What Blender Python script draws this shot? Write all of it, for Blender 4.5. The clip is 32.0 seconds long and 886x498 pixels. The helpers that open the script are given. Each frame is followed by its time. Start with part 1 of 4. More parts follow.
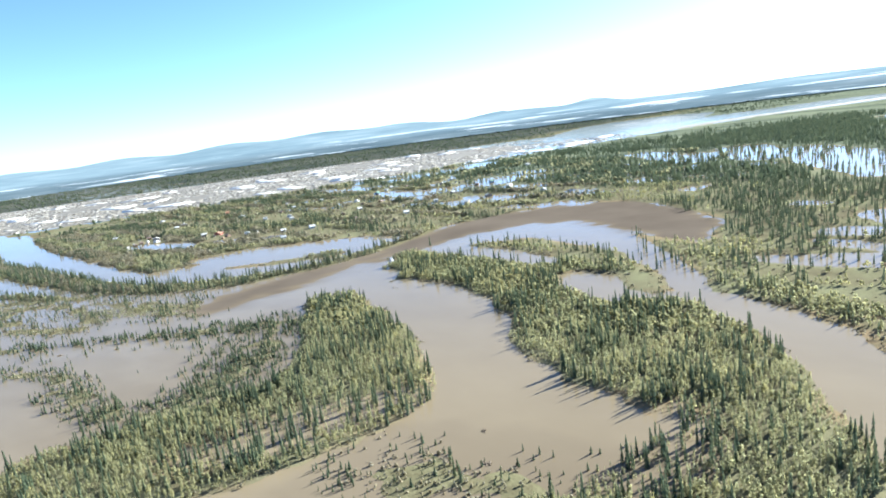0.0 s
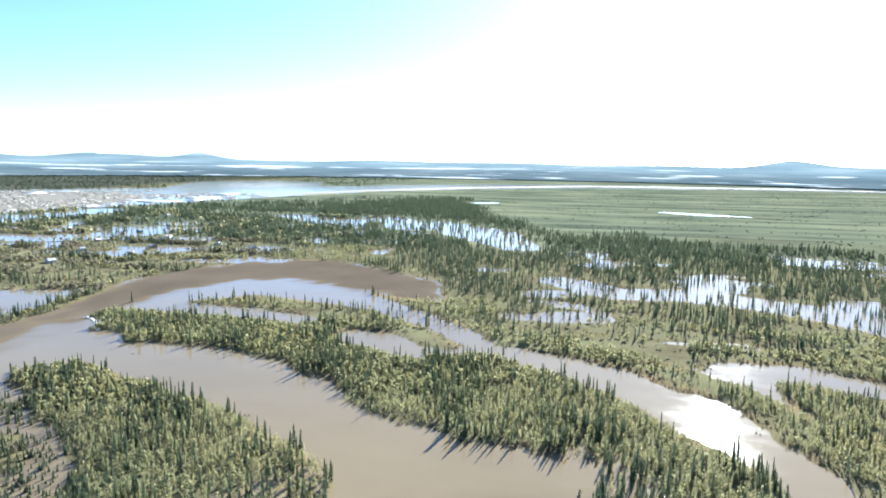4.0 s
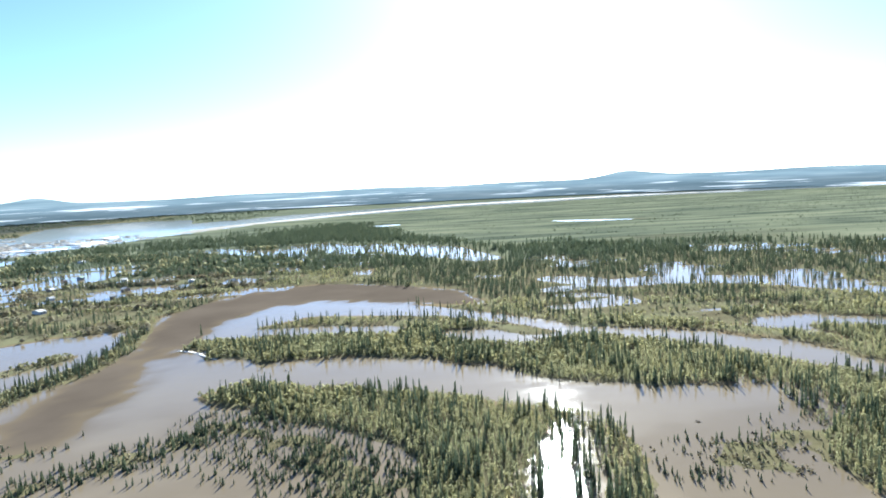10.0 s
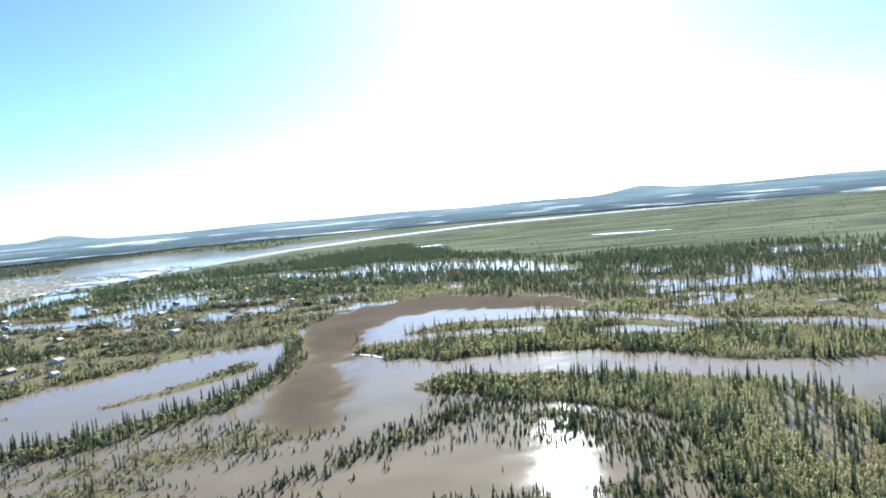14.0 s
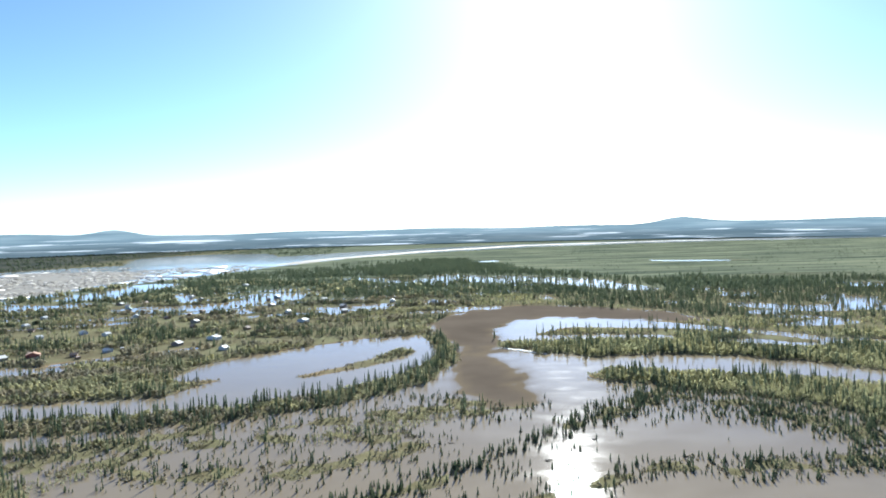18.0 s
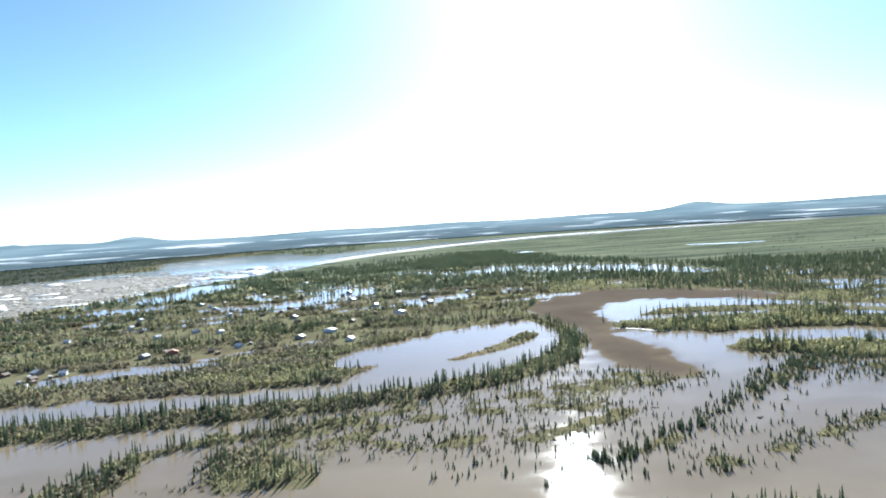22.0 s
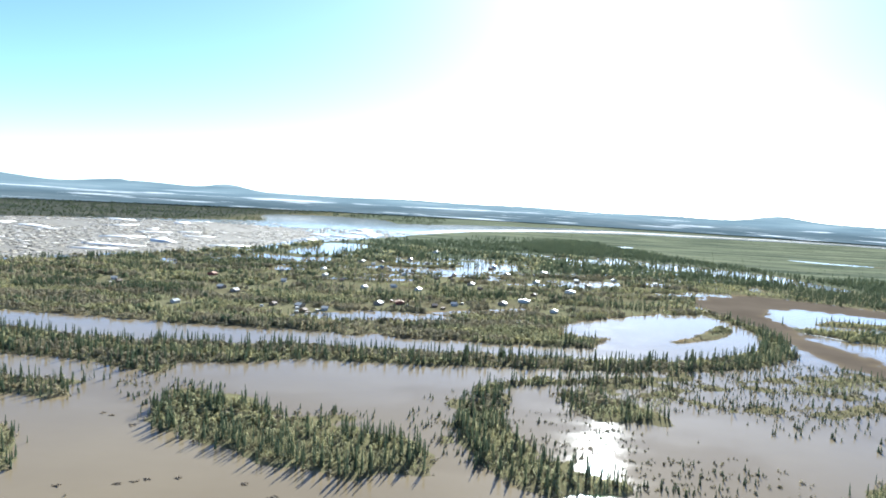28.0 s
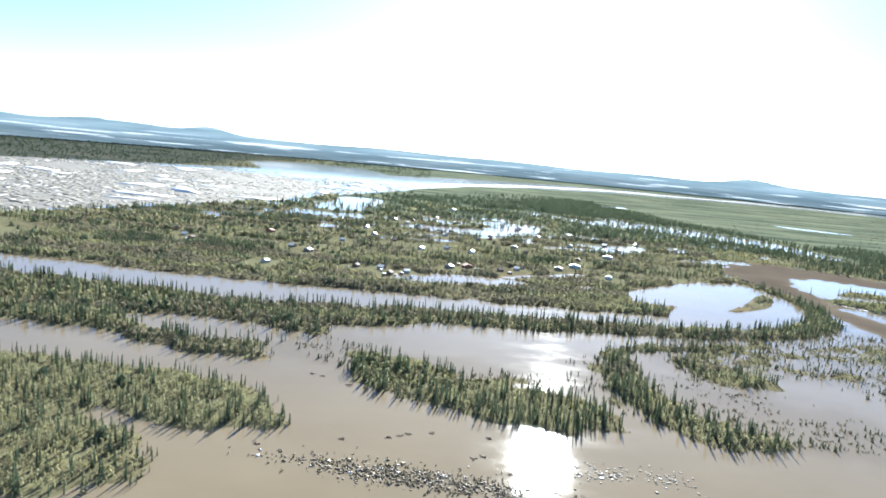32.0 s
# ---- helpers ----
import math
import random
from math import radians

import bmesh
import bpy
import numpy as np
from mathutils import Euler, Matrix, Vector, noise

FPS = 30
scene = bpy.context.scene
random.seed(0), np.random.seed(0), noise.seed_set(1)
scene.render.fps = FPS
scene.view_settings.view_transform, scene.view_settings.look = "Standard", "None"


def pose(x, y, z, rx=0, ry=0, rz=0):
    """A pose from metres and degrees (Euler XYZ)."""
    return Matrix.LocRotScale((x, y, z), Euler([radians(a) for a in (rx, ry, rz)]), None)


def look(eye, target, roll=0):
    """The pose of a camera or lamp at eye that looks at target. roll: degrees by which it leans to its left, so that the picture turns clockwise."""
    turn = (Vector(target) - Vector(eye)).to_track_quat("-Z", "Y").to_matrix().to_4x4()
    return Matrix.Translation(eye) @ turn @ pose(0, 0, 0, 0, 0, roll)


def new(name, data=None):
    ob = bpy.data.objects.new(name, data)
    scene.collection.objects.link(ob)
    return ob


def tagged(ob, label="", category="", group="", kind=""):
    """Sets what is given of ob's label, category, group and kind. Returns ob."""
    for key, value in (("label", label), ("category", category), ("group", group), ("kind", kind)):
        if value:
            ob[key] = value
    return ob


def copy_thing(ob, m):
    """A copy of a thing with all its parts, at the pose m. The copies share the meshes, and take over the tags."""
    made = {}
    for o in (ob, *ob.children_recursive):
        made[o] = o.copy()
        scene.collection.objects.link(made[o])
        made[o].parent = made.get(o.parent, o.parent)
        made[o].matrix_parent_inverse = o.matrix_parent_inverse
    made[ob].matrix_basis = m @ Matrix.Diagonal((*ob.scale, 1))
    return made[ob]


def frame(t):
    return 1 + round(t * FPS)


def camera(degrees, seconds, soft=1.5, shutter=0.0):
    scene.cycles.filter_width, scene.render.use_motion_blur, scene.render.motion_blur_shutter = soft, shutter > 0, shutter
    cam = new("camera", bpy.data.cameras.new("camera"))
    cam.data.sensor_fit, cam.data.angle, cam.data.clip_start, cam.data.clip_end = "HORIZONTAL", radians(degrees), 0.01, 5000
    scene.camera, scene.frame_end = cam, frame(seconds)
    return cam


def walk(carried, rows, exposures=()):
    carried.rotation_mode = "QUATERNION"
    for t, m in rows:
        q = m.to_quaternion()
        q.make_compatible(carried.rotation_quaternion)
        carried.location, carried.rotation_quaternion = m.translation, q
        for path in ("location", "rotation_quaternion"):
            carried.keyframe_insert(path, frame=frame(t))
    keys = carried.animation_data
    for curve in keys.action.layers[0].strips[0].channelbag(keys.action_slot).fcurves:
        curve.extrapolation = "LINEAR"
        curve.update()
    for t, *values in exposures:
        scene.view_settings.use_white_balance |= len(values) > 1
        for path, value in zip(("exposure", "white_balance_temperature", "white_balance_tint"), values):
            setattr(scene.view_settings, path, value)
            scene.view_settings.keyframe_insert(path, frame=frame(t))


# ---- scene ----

# ================= camera and its flight =================
cam = camera(68.57, 32.0, soft=1.8)

# seconds, place, then turn to the left, tilt up and lean, in degrees
FLIGHT = [
    (0.0, 516.9, 220.1, 129.2, 49.28, -11.17, -7.69),
    (0.5, 499.8, 213.9, 129.4, 48.43, -8.51, -6.33),
    (1.0, 482.7, 207.5, 129.7, 47.65, -6.56, -4.98),
    (1.5, 465.7, 201.1, 129.9, 46.86, -5.32, -3.79),
    (2.0, 448.8, 194.5, 130.2, 46.00, -4.93, -3.28),
    (2.5, 432.1, 187.6, 130.3, 45.22, -5.09, -3.20),
    (3.0, 415.7, 180.5, 130.4, 43.26, -5.76, -2.91),
    (3.5, 399.6, 173.1, 130.5, 29.62, -7.30, -0.58),
    (4.0, 383.7, 165.5, 130.5, 12.67, -8.01, 0.72),
    (4.5, 368.0, 157.8, 130.4, 6.67, -9.32, 1.26),
    (5.0, 352.5, 149.9, 130.3, 3.80, -10.25, 0.99),
    (5.5, 337.1, 141.9, 130.1, 2.98, -10.62, 0.33),
    (6.0, 321.8, 133.8, 129.8, 3.13, -10.26, -0.48),
    (6.5, 306.5, 125.7, 129.5, 3.16, -9.00, -1.22),
    (7.0, 291.3, 117.8, 129.1, 2.01, -6.67, -1.63),
    (7.5, 276.1, 110.0, 128.7, 1.14, -5.95, -1.87),
    (8.0, 260.9, 102.5, 128.2, 0.66, -6.86, -2.14),
    (8.5, 245.5, 95.3, 127.9, 0.09, -7.61, -2.24),
    (9.0, 229.9, 88.5, 127.6, -0.46, -7.38, -1.79),
    (9.5, 214.0, 82.0, 127.5, -1.06, -6.72, -2.48),
    (10.0, 197.8, 76.0, 127.4, -1.43, -5.99, -2.82),
    (10.5, 181.3, 70.3, 127.4, -1.72, -5.64, -3.29),
    (11.0, 164.6, 64.9, 127.4, -1.91, -5.35, -3.43),
    (11.5, 147.7, 59.6, 127.3, -2.04, -5.32, -4.13),
    (12.0, 130.7, 54.1, 127.2, -2.21, -5.44, -4.21),
    (12.5, 113.8, 48.4, 127.0, -2.07, -5.34, -4.78),
    (13.0, 97.0, 42.2, 126.7, -2.03, -5.11, -4.72),
    (13.5, 80.3, 35.7, 126.2, -1.82, -4.82, -5.09),
    (14.0, 63.9, 28.8, 125.7, -1.72, -3.93, -5.08),
    (14.5, 47.6, 21.7, 125.0, -1.53, -2.87, -3.88),
    (15.0, 31.6, 14.4, 124.4, -1.21, -1.99, -2.82),
    (15.5, 15.7, 7.2, 123.7, -0.85, -1.33, -2.30),
    (16.0, -0.0, 0.0, 123.1, -0.54, -0.95, -2.29),
    (16.5, -15.6, -6.9, 122.4, -0.39, -0.90, -2.36),
    (17.0, -31.2, -13.5, 121.9, -0.48, -1.22, -1.75),
    (17.5, -46.6, -19.6, 121.3, -0.29, -1.79, -1.53),
    (18.0, -62.0, -25.2, 120.8, -0.16, -2.12, -1.49),
    (18.5, -77.3, -30.3, 120.3, -0.06, -2.14, -1.74),
    (19.0, -92.4, -34.8, 120.0, -0.24, -2.34, -2.91),
    (19.5, -107.4, -39.0, 119.9, 0.02, -2.30, -2.26),
    (20.0, -122.4, -43.0, 120.0, -0.01, -2.36, -2.62),
    (20.5, -137.5, -46.7, 120.2, -0.13, -2.36, -2.85),
    (21.0, -152.7, -50.4, 120.7, -0.28, -2.44, -3.21),
    (21.5, -168.1, -54.1, 121.3, -0.31, -2.47, -3.42),
    (22.0, -183.5, -58.0, 121.9, -0.28, -2.57, -3.71),
    (22.5, -199.0, -62.2, 122.6, -0.16, -2.61, -3.90),
    (23.0, -214.7, -67.0, 123.2, 0.04, -2.81, -4.02),
    (23.5, -230.5, -72.6, 123.8, -0.07, -2.84, -4.23),
    (24.0, -246.4, -79.0, 124.3, 0.08, -2.97, -4.54),
    (24.5, -262.3, -86.2, 124.8, 0.90, -3.17, -4.95),
    (25.0, -278.2, -94.2, 125.2, 1.69, -3.79, -5.24),
    (25.5, -293.9, -102.7, 125.7, 2.67, -5.30, -4.40),
    (26.0, -309.6, -111.6, 126.1, 3.30, -6.32, -3.18),
    (26.5, -325.1, -120.6, 126.6, 3.66, -6.79, -2.02),
    (27.0, -340.7, -129.5, 127.2, 3.80, -6.67, -0.85),
    (27.5, -356.2, -138.1, 127.9, 3.78, -5.91, 0.74),
    (28.0, -371.9, -146.2, 128.9, 3.67, -4.45, 3.27),
    (28.5, -387.7, -153.7, 130.2, 3.73, -4.46, 4.99),
    (29.0, -403.7, -160.7, 131.8, 3.83, -5.03, 5.03),
    (29.5, -419.9, -167.4, 133.8, 3.82, -5.95, 4.74),
    (30.0, -436.5, -173.8, 136.0, 3.44, -6.98, 5.75),
    (30.5, -453.2, -179.9, 138.6, 2.39, -8.42, 5.37),
    (31.0, -470.0, -185.9, 141.3, 1.51, -9.78, 5.89),
    (31.5, -487.0, -191.8, 143.9, 0.67, -9.94, 5.79),
    (32.0, -503.9, -197.7, 146.6, -0.14, -8.77, 5.45),
]


def aim(x, y, z, turn, tilt, lean):
    return pose(x, y, z, 0, 0, turn) @ pose(0, 0, 0, 90 + tilt) @ pose(0, 0, 0, 0, 0, lean)


# the film camera's own exposure drifts a little
EXPOSURES = [(0.0, 2.2), (3.0, 2.18), (4.5, 2.05), (7.0, 1.96), (10.0, 1.9), (14.0, 1.78), (17.0, 1.65), (21.0, 1.72), (25.0, 1.78), (29.0, 1.84), (30.5, 1.82), (32.0, 2.0)]
walk(cam, [(row[0], aim(*row[1:])) for row in FLIGHT], [(t, stops + 0.1, 6020, 4) for t, stops in EXPOSURES])

# ================= sky and sun =================
SUN_TURN, SUN_HEIGHT = 11.0, 25.0  # degrees east of north (+y), degrees up
world = bpy.data.worlds.new("sky")
world.use_nodes = True
scene.world = world
wn = world.node_tree
sky = wn.nodes.new("ShaderNodeTexSky")
sky.sky_type = "NISHITA"
sky.sun_disc = False
sky.sun_elevation, sky.sun_rotation = radians(SUN_HEIGHT), radians(SUN_TURN)
sky.air_density, sky.dust_density, sky.ozone_density = 0.54, 0.22, 3.9
wn.nodes["Background"].inputs["Strength"].default_value = 0.072
wn.links.new(sky.outputs["Color"], wn.nodes["Background"].inputs["Color"])
sun = new("sun", bpy.data.lights.new("sun", "SUN"))
sun.data.energy, sun.data.angle, sun.data.color = 4.9, radians(0.5), (1.0, 0.97, 0.92)
away = Vector((math.sin(radians(SUN_TURN)) * math.cos(radians(SUN_HEIGHT)), math.cos(radians(SUN_TURN)) * math.cos(radians(SUN_HEIGHT)), math.sin(radians(SUN_HEIGHT))))
sun.matrix_world = look(away * 400, (0, 0, 0))


# ================= materials =================
def material(name, rough=0.8, metal=0.0, spec=0.5):
    m = bpy.data.materials.new(name)
    m.use_nodes = True
    b = m.node_tree.nodes["Principled BSDF"]
    b.inputs["Roughness"].default_value, b.inputs["Metallic"].default_value = rough, metal
    b.inputs["Specular IOR Level"].default_value = spec
    return m, m.node_tree, b


def node(tree, kind, **values):
    n = tree.nodes.new(kind)
    for key, v in values.items():
        n.inputs[key.replace("_", " ")].default_value = v
    return n


def ramp(tree, fac, stops):
    r = tree.nodes.new("ShaderNodeValToRGB")
    while len(r.color_ramp.elements) < len(stops):
        r.color_ramp.elements.new(0.5)
    for e, (at, c) in zip(r.color_ramp.elements, stops):
        e.position, e.color = at, (*c, 1)
    tree.links.new(fac, r.inputs["Fac"])
    return r.outputs["Color"]


def blend(tree, fac, a, b, how="MIX"):
    n = tree.nodes.new("ShaderNodeMix")
    n.data_type, n.blend_type = "RGBA", how
    for socket, v in ((n.inputs[0], fac), (n.inputs[6], a), (n.inputs[7], b)):
        if isinstance(v, (int, float)):
            socket.default_value = v
        elif isinstance(v, tuple):
            socket.default_value = (*v, 1)
        else:
            tree.links.new(v, socket)
    return n.outputs[2]


def noise_tex(tree, scale, detail=4.0, rough=0.55, stretch=(1, 1, 1)):
    geo = tree.nodes.new("ShaderNodeNewGeometry")
    mp = tree.nodes.new("ShaderNodeMapping")
    mp.inputs["Scale"].default_value = stretch
    tree.links.new(geo.outputs["Position"], mp.inputs["Vector"])
    n = node(tree, "ShaderNodeTexNoise", Scale=scale, Detail=detail, Roughness=rough)
    tree.links.new(mp.outputs["Vector"], n.inputs["Vector"])
    return n.outputs["Fac"]


def bump(tree, b, height, strength, distance):
    n = node(tree, "ShaderNodeBump", Strength=strength, Distance=distance)
    tree.links.new(height, n.inputs["Height"])
    tree.links.new(n.outputs["Normal"], b.inputs["Normal"])


def attr(tree, name):
    a = tree.nodes.new("ShaderNodeAttribute")
    a.attribute_name = name
    return a.outputs["Fac"]


def water_material():
    """Floodwater: still and shining in the lakes, or dull brown where the current stirs up silt."""
    m, t, b = material("silty_floodwater", 0.1, 0, 0.5)
    b.inputs["IOR"].default_value = 1.33
    silt = attr(t, "silt")
    pale = ramp(t, noise_tex(t, 0.006, 5, 0.6, (1, 1.6, 1)), [(0.3, (0.147, 0.115, 0.071)), (0.7, (0.185, 0.147, 0.092))])
    brown = ramp(t, noise_tex(t, 0.012, 5, 0.6), [(0.3, (0.082, 0.066, 0.051)), (0.7, (0.112, 0.091, 0.07))])
    t.links.new(blend(t, silt, pale, brown), b.inputs["Base Color"])
    wind = node(t, "ShaderNodeMapRange", To_Min=0.045, To_Max=0.085, From_Min=0.4, From_Max=0.62)
    t.links.new(noise_tex(t, 0.03, 4, 0.6, (1, 2.2, 1)), wind.inputs["Value"])
    t.links.new(wind.outputs["Result"], b.inputs["Roughness"])
    shine = node(t, "ShaderNodeMapRange", From_Max=0.6, To_Min=0.24, To_Max=0.0)
    t.links.new(silt, shine.inputs["Value"])
    t.links.new(shine.outputs["Result"], b.inputs["Specular IOR Level"])
    swell = node(t, "ShaderNodeBump", Strength=0.07, Distance=0.3)
    t.links.new(noise_tex(t, 0.3, 4, 0.65, (1, 1.5, 1)), swell.inputs["Height"])
    ripple = node(t, "ShaderNodeBump", Strength=0.3, Distance=0.06)
    t.links.new(noise_tex(t, 1.4, 3, 0.6, (1, 1.7, 1)), ripple.inputs["Height"])
    t.links.new(swell.outputs["Normal"], ripple.inputs["Normal"])
    t.links.new(ripple.outputs["Normal"], b.inputs["Normal"])
    return m


WATER = water_material()


def ground_material():
    m, t, b = material("wet_grass_and_silt", 0.95, 0, 0.0)
    dry = ramp(t, noise_tex(t, 0.02, 6, 0.65), [(0.3, (0.09, 0.075, 0.048)), (0.45, (0.12, 0.108, 0.064)), (0.58, (0.14, 0.134, 0.078)), (0.72, (0.155, 0.155, 0.086))])
    fields = ramp(t, noise_tex(t, 0.006, 5, 0.62, (0.4, 2.0, 1)), [(0.34, (0.05, 0.062, 0.046)), (0.45, (0.094, 0.108, 0.076)), (0.55, (0.128, 0.14, 0.092)), (0.66, (0.175, 0.184, 0.122))])
    moss = ramp(t, noise_tex(t, 0.08, 5, 0.65), [(0.35, (0.092, 0.08, 0.046)), (0.65, (0.15, 0.142, 0.078))])
    mud = ramp(t, noise_tex(t, 0.05, 5, 0.65), [(0.3, (0.15, 0.105, 0.06)), (0.7, (0.235, 0.175, 0.105))])
    land = blend(t, attr(t, "marsh"), blend(t, attr(t, "meadow"), dry, fields), moss)
    peat = ramp(t, noise_tex(t, 0.004, 4, 0.6, (0.5, 1.5, 1)), [(0.35, (0.034, 0.042, 0.036)), (0.65, (0.075, 0.075, 0.058))])
    land = blend(t, attr(t, "peat"), land, peat)
    t.links.new(blend(t, attr(t, "shore"), land, mud), b.inputs["Base Color"])
    bump(t, b, noise_tex(t, 0.5, 5, 0.7), 0.6, 0.6)
    return m


GROUND = ground_material()


def leaf_material(name, dark, mid, light, through_light):
    m = bpy.data.materials.new(name)
    m.use_nodes = True
    t = m.node_tree
    t.nodes.remove(t.nodes["Principled BSDF"])
    geo = t.nodes.new("ShaderNodeNewGeometry")
    leaf = ramp(t, geo.outputs["Random Per Island"], [(0.0, dark), (0.5, mid), (1.0, light)])
    tree = ramp(t, attr(t, "tone"), [(0.0, (0.82, 0.86, 0.82)), (0.5, (0.96, 0.96, 0.93)), (1.0, (1.1, 1.04, 0.88))])
    c = blend(t, 1.0, leaf, tree, "MULTIPLY")
    a = t.nodes.new("ShaderNodeBsdfDiffuse")
    b = t.nodes.new("ShaderNodeBsdfTranslucent")
    mix = t.nodes.new("ShaderNodeMixShader")
    mix.inputs["Fac"].default_value = through_light
    t.links.new(c, a.inputs["Color"])
    t.links.new(c, b.inputs["Color"])
    t.links.new(a.outputs["BSDF"], mix.inputs[1])
    t.links.new(b.outputs["BSDF"], mix.inputs[2])
    t.links.new(mix.outputs["Shader"], t.nodes["Material Output"].inputs["Surface"])
    return m


NEEDLES = leaf_material("spruce_needles", (0.07, 0.092, 0.062), (0.092, 0.115, 0.073), (0.118, 0.138, 0.086), 0.48)
LEAVES = leaf_material("spring_leaves", (0.325, 0.326, 0.192), (0.36, 0.354, 0.204), (0.395, 0.38, 0.215), 0.64)
OLIVE = leaf_material("budding_willow_leaves", (0.29, 0.288, 0.182), (0.33, 0.324, 0.2), (0.375, 0.362, 0.222), 0.6)
TWIGS = leaf_material("bare_willow_twigs", (0.225, 0.204, 0.15), (0.275, 0.25, 0.182), (0.335, 0.306, 0.225), 0.52)


def plain(name, colour, rough=0.7, metal=0.0, spots=0.25, scale=3.0):
    m, t, b = material(name, rough, metal)
    low = tuple(v * (1 - spots) for v in colour)
    t.links.new(ramp(t, noise_tex(t, scale, 5, 0.65), [(0.3, low), (0.65, colour)]), b.inputs["Base Color"])
    return m


BARK = plain("bark", (0.14, 0.11, 0.085), 0.9)
ICE = plain("river_ice", (0.72, 0.70, 0.66), 0.5, 0, 0.35, 0.15)


def hill_material():
    m, t, b = material("haze_tinted_land", 0.95, 0, 0.0)
    # blue-grey base colours paint the haze of distance onto the land
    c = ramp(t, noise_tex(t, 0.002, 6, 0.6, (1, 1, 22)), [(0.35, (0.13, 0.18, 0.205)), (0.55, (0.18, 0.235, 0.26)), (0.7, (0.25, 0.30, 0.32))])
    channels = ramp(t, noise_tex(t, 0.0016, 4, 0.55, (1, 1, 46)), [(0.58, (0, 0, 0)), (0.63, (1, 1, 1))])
    geo = t.nodes.new("ShaderNodeNewGeometry")
    axes = t.nodes.new("ShaderNodeSeparateXYZ")
    t.links.new(geo.outputs["Position"], axes.inputs["Vector"])
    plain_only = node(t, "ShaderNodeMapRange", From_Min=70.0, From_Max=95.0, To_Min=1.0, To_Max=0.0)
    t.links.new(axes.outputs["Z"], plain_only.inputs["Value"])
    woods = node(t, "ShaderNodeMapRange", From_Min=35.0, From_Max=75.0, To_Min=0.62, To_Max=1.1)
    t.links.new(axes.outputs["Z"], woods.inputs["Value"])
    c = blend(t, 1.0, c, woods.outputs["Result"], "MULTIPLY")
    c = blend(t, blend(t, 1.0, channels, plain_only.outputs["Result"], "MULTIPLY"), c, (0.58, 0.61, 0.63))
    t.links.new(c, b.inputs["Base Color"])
    # the backdrop also glows in its own colour, imitating a veil of haze
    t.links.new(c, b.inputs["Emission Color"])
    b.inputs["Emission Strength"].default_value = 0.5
    return m


HILL = hill_material()

# ================= plan of land and water =================
# every shore is a run of (x, y, half width)
LAND_RUNS = {
    "forest_point": [(66, 580, 45), (114, 584, 58), (164, 583, 58), (222, 557, 58), (283, 503, 50), (333, 516, 66), (382, 502, 60), (424, 474, 44), (438, 442, 40), (435, 407, 45), (429, 370, 45), (414, 320, 50)],
    "south_wood": [(48, 493, 16), (100, 466, 26), (155, 440, 32), (205, 412, 38), (242, 375, 50), (234, 322, 50), (212, 262, 44)],
    "lake_belt": [(-540, 360, 22), (-435, 364, 22), (-340, 377, 19), (-275, 383, 17), (-200, 402, 16), (-140, 432, 17), (-95, 474, 17), (-72, 522, 13), (-61, 567, 11), (-60, 620, 10), (-74, 680, 11), (-94, 738, 11)],
    "channel_belt": [(-1000, 330, 56), (-796, 308, 62), (-693, 296, 64), (-647, 294, 62), (-618, 332, 36), (-569, 338, 30), (-530, 350, 24)],
    "spruce_tongue": [(-528, 210, 32), (-495, 184, 26), (-459, 173, 29), (-425, 166, 28), (-404, 156, 10)],
    "hook": [(-363, 276, 12), (-368, 222, 16), (-356, 174, 18), (-329, 148, 15), (-302, 151, 8)],
    "hook_inner": [(-305, 292, 14), (-284, 266, 22), (-270, 256, 18)],
    "low_island": [(-860, 150, 40), (-704, 146, 30), (-673, 146, 30), (-645, 142, 32), (-612, 129, 28), (-585, 120, 10)],
    "end_island": [(-900, 60, 60), (-714, 74, 55), (-665, 66, 34), (-636, 58, 17)],
    "hook_arm": [(-370, 290, 5), (-340, 316, 7), (-300, 330, 7), (-255, 342, 8)],
    "lake_bank": [(-192, 148, 10), (-150, 160, 26), (-95, 170, 22), (-45, 186, 12)],
    "channel_spit": [(-762, 272, 13), (-695, 231, 11), (-640, 220, 12), (-614, 215, 7)],
    "east_belt": [(300, 655, 14), (345, 625, 17), (392, 602, 17), (430, 577, 17), (462, 547, 17), (488, 510, 18), (508, 470, 20), (510, 420, 22)],
    "east_bank": [(552, 250, 45), (547, 400, 40), (544, 480, 45), (552, 560, 60)],
}
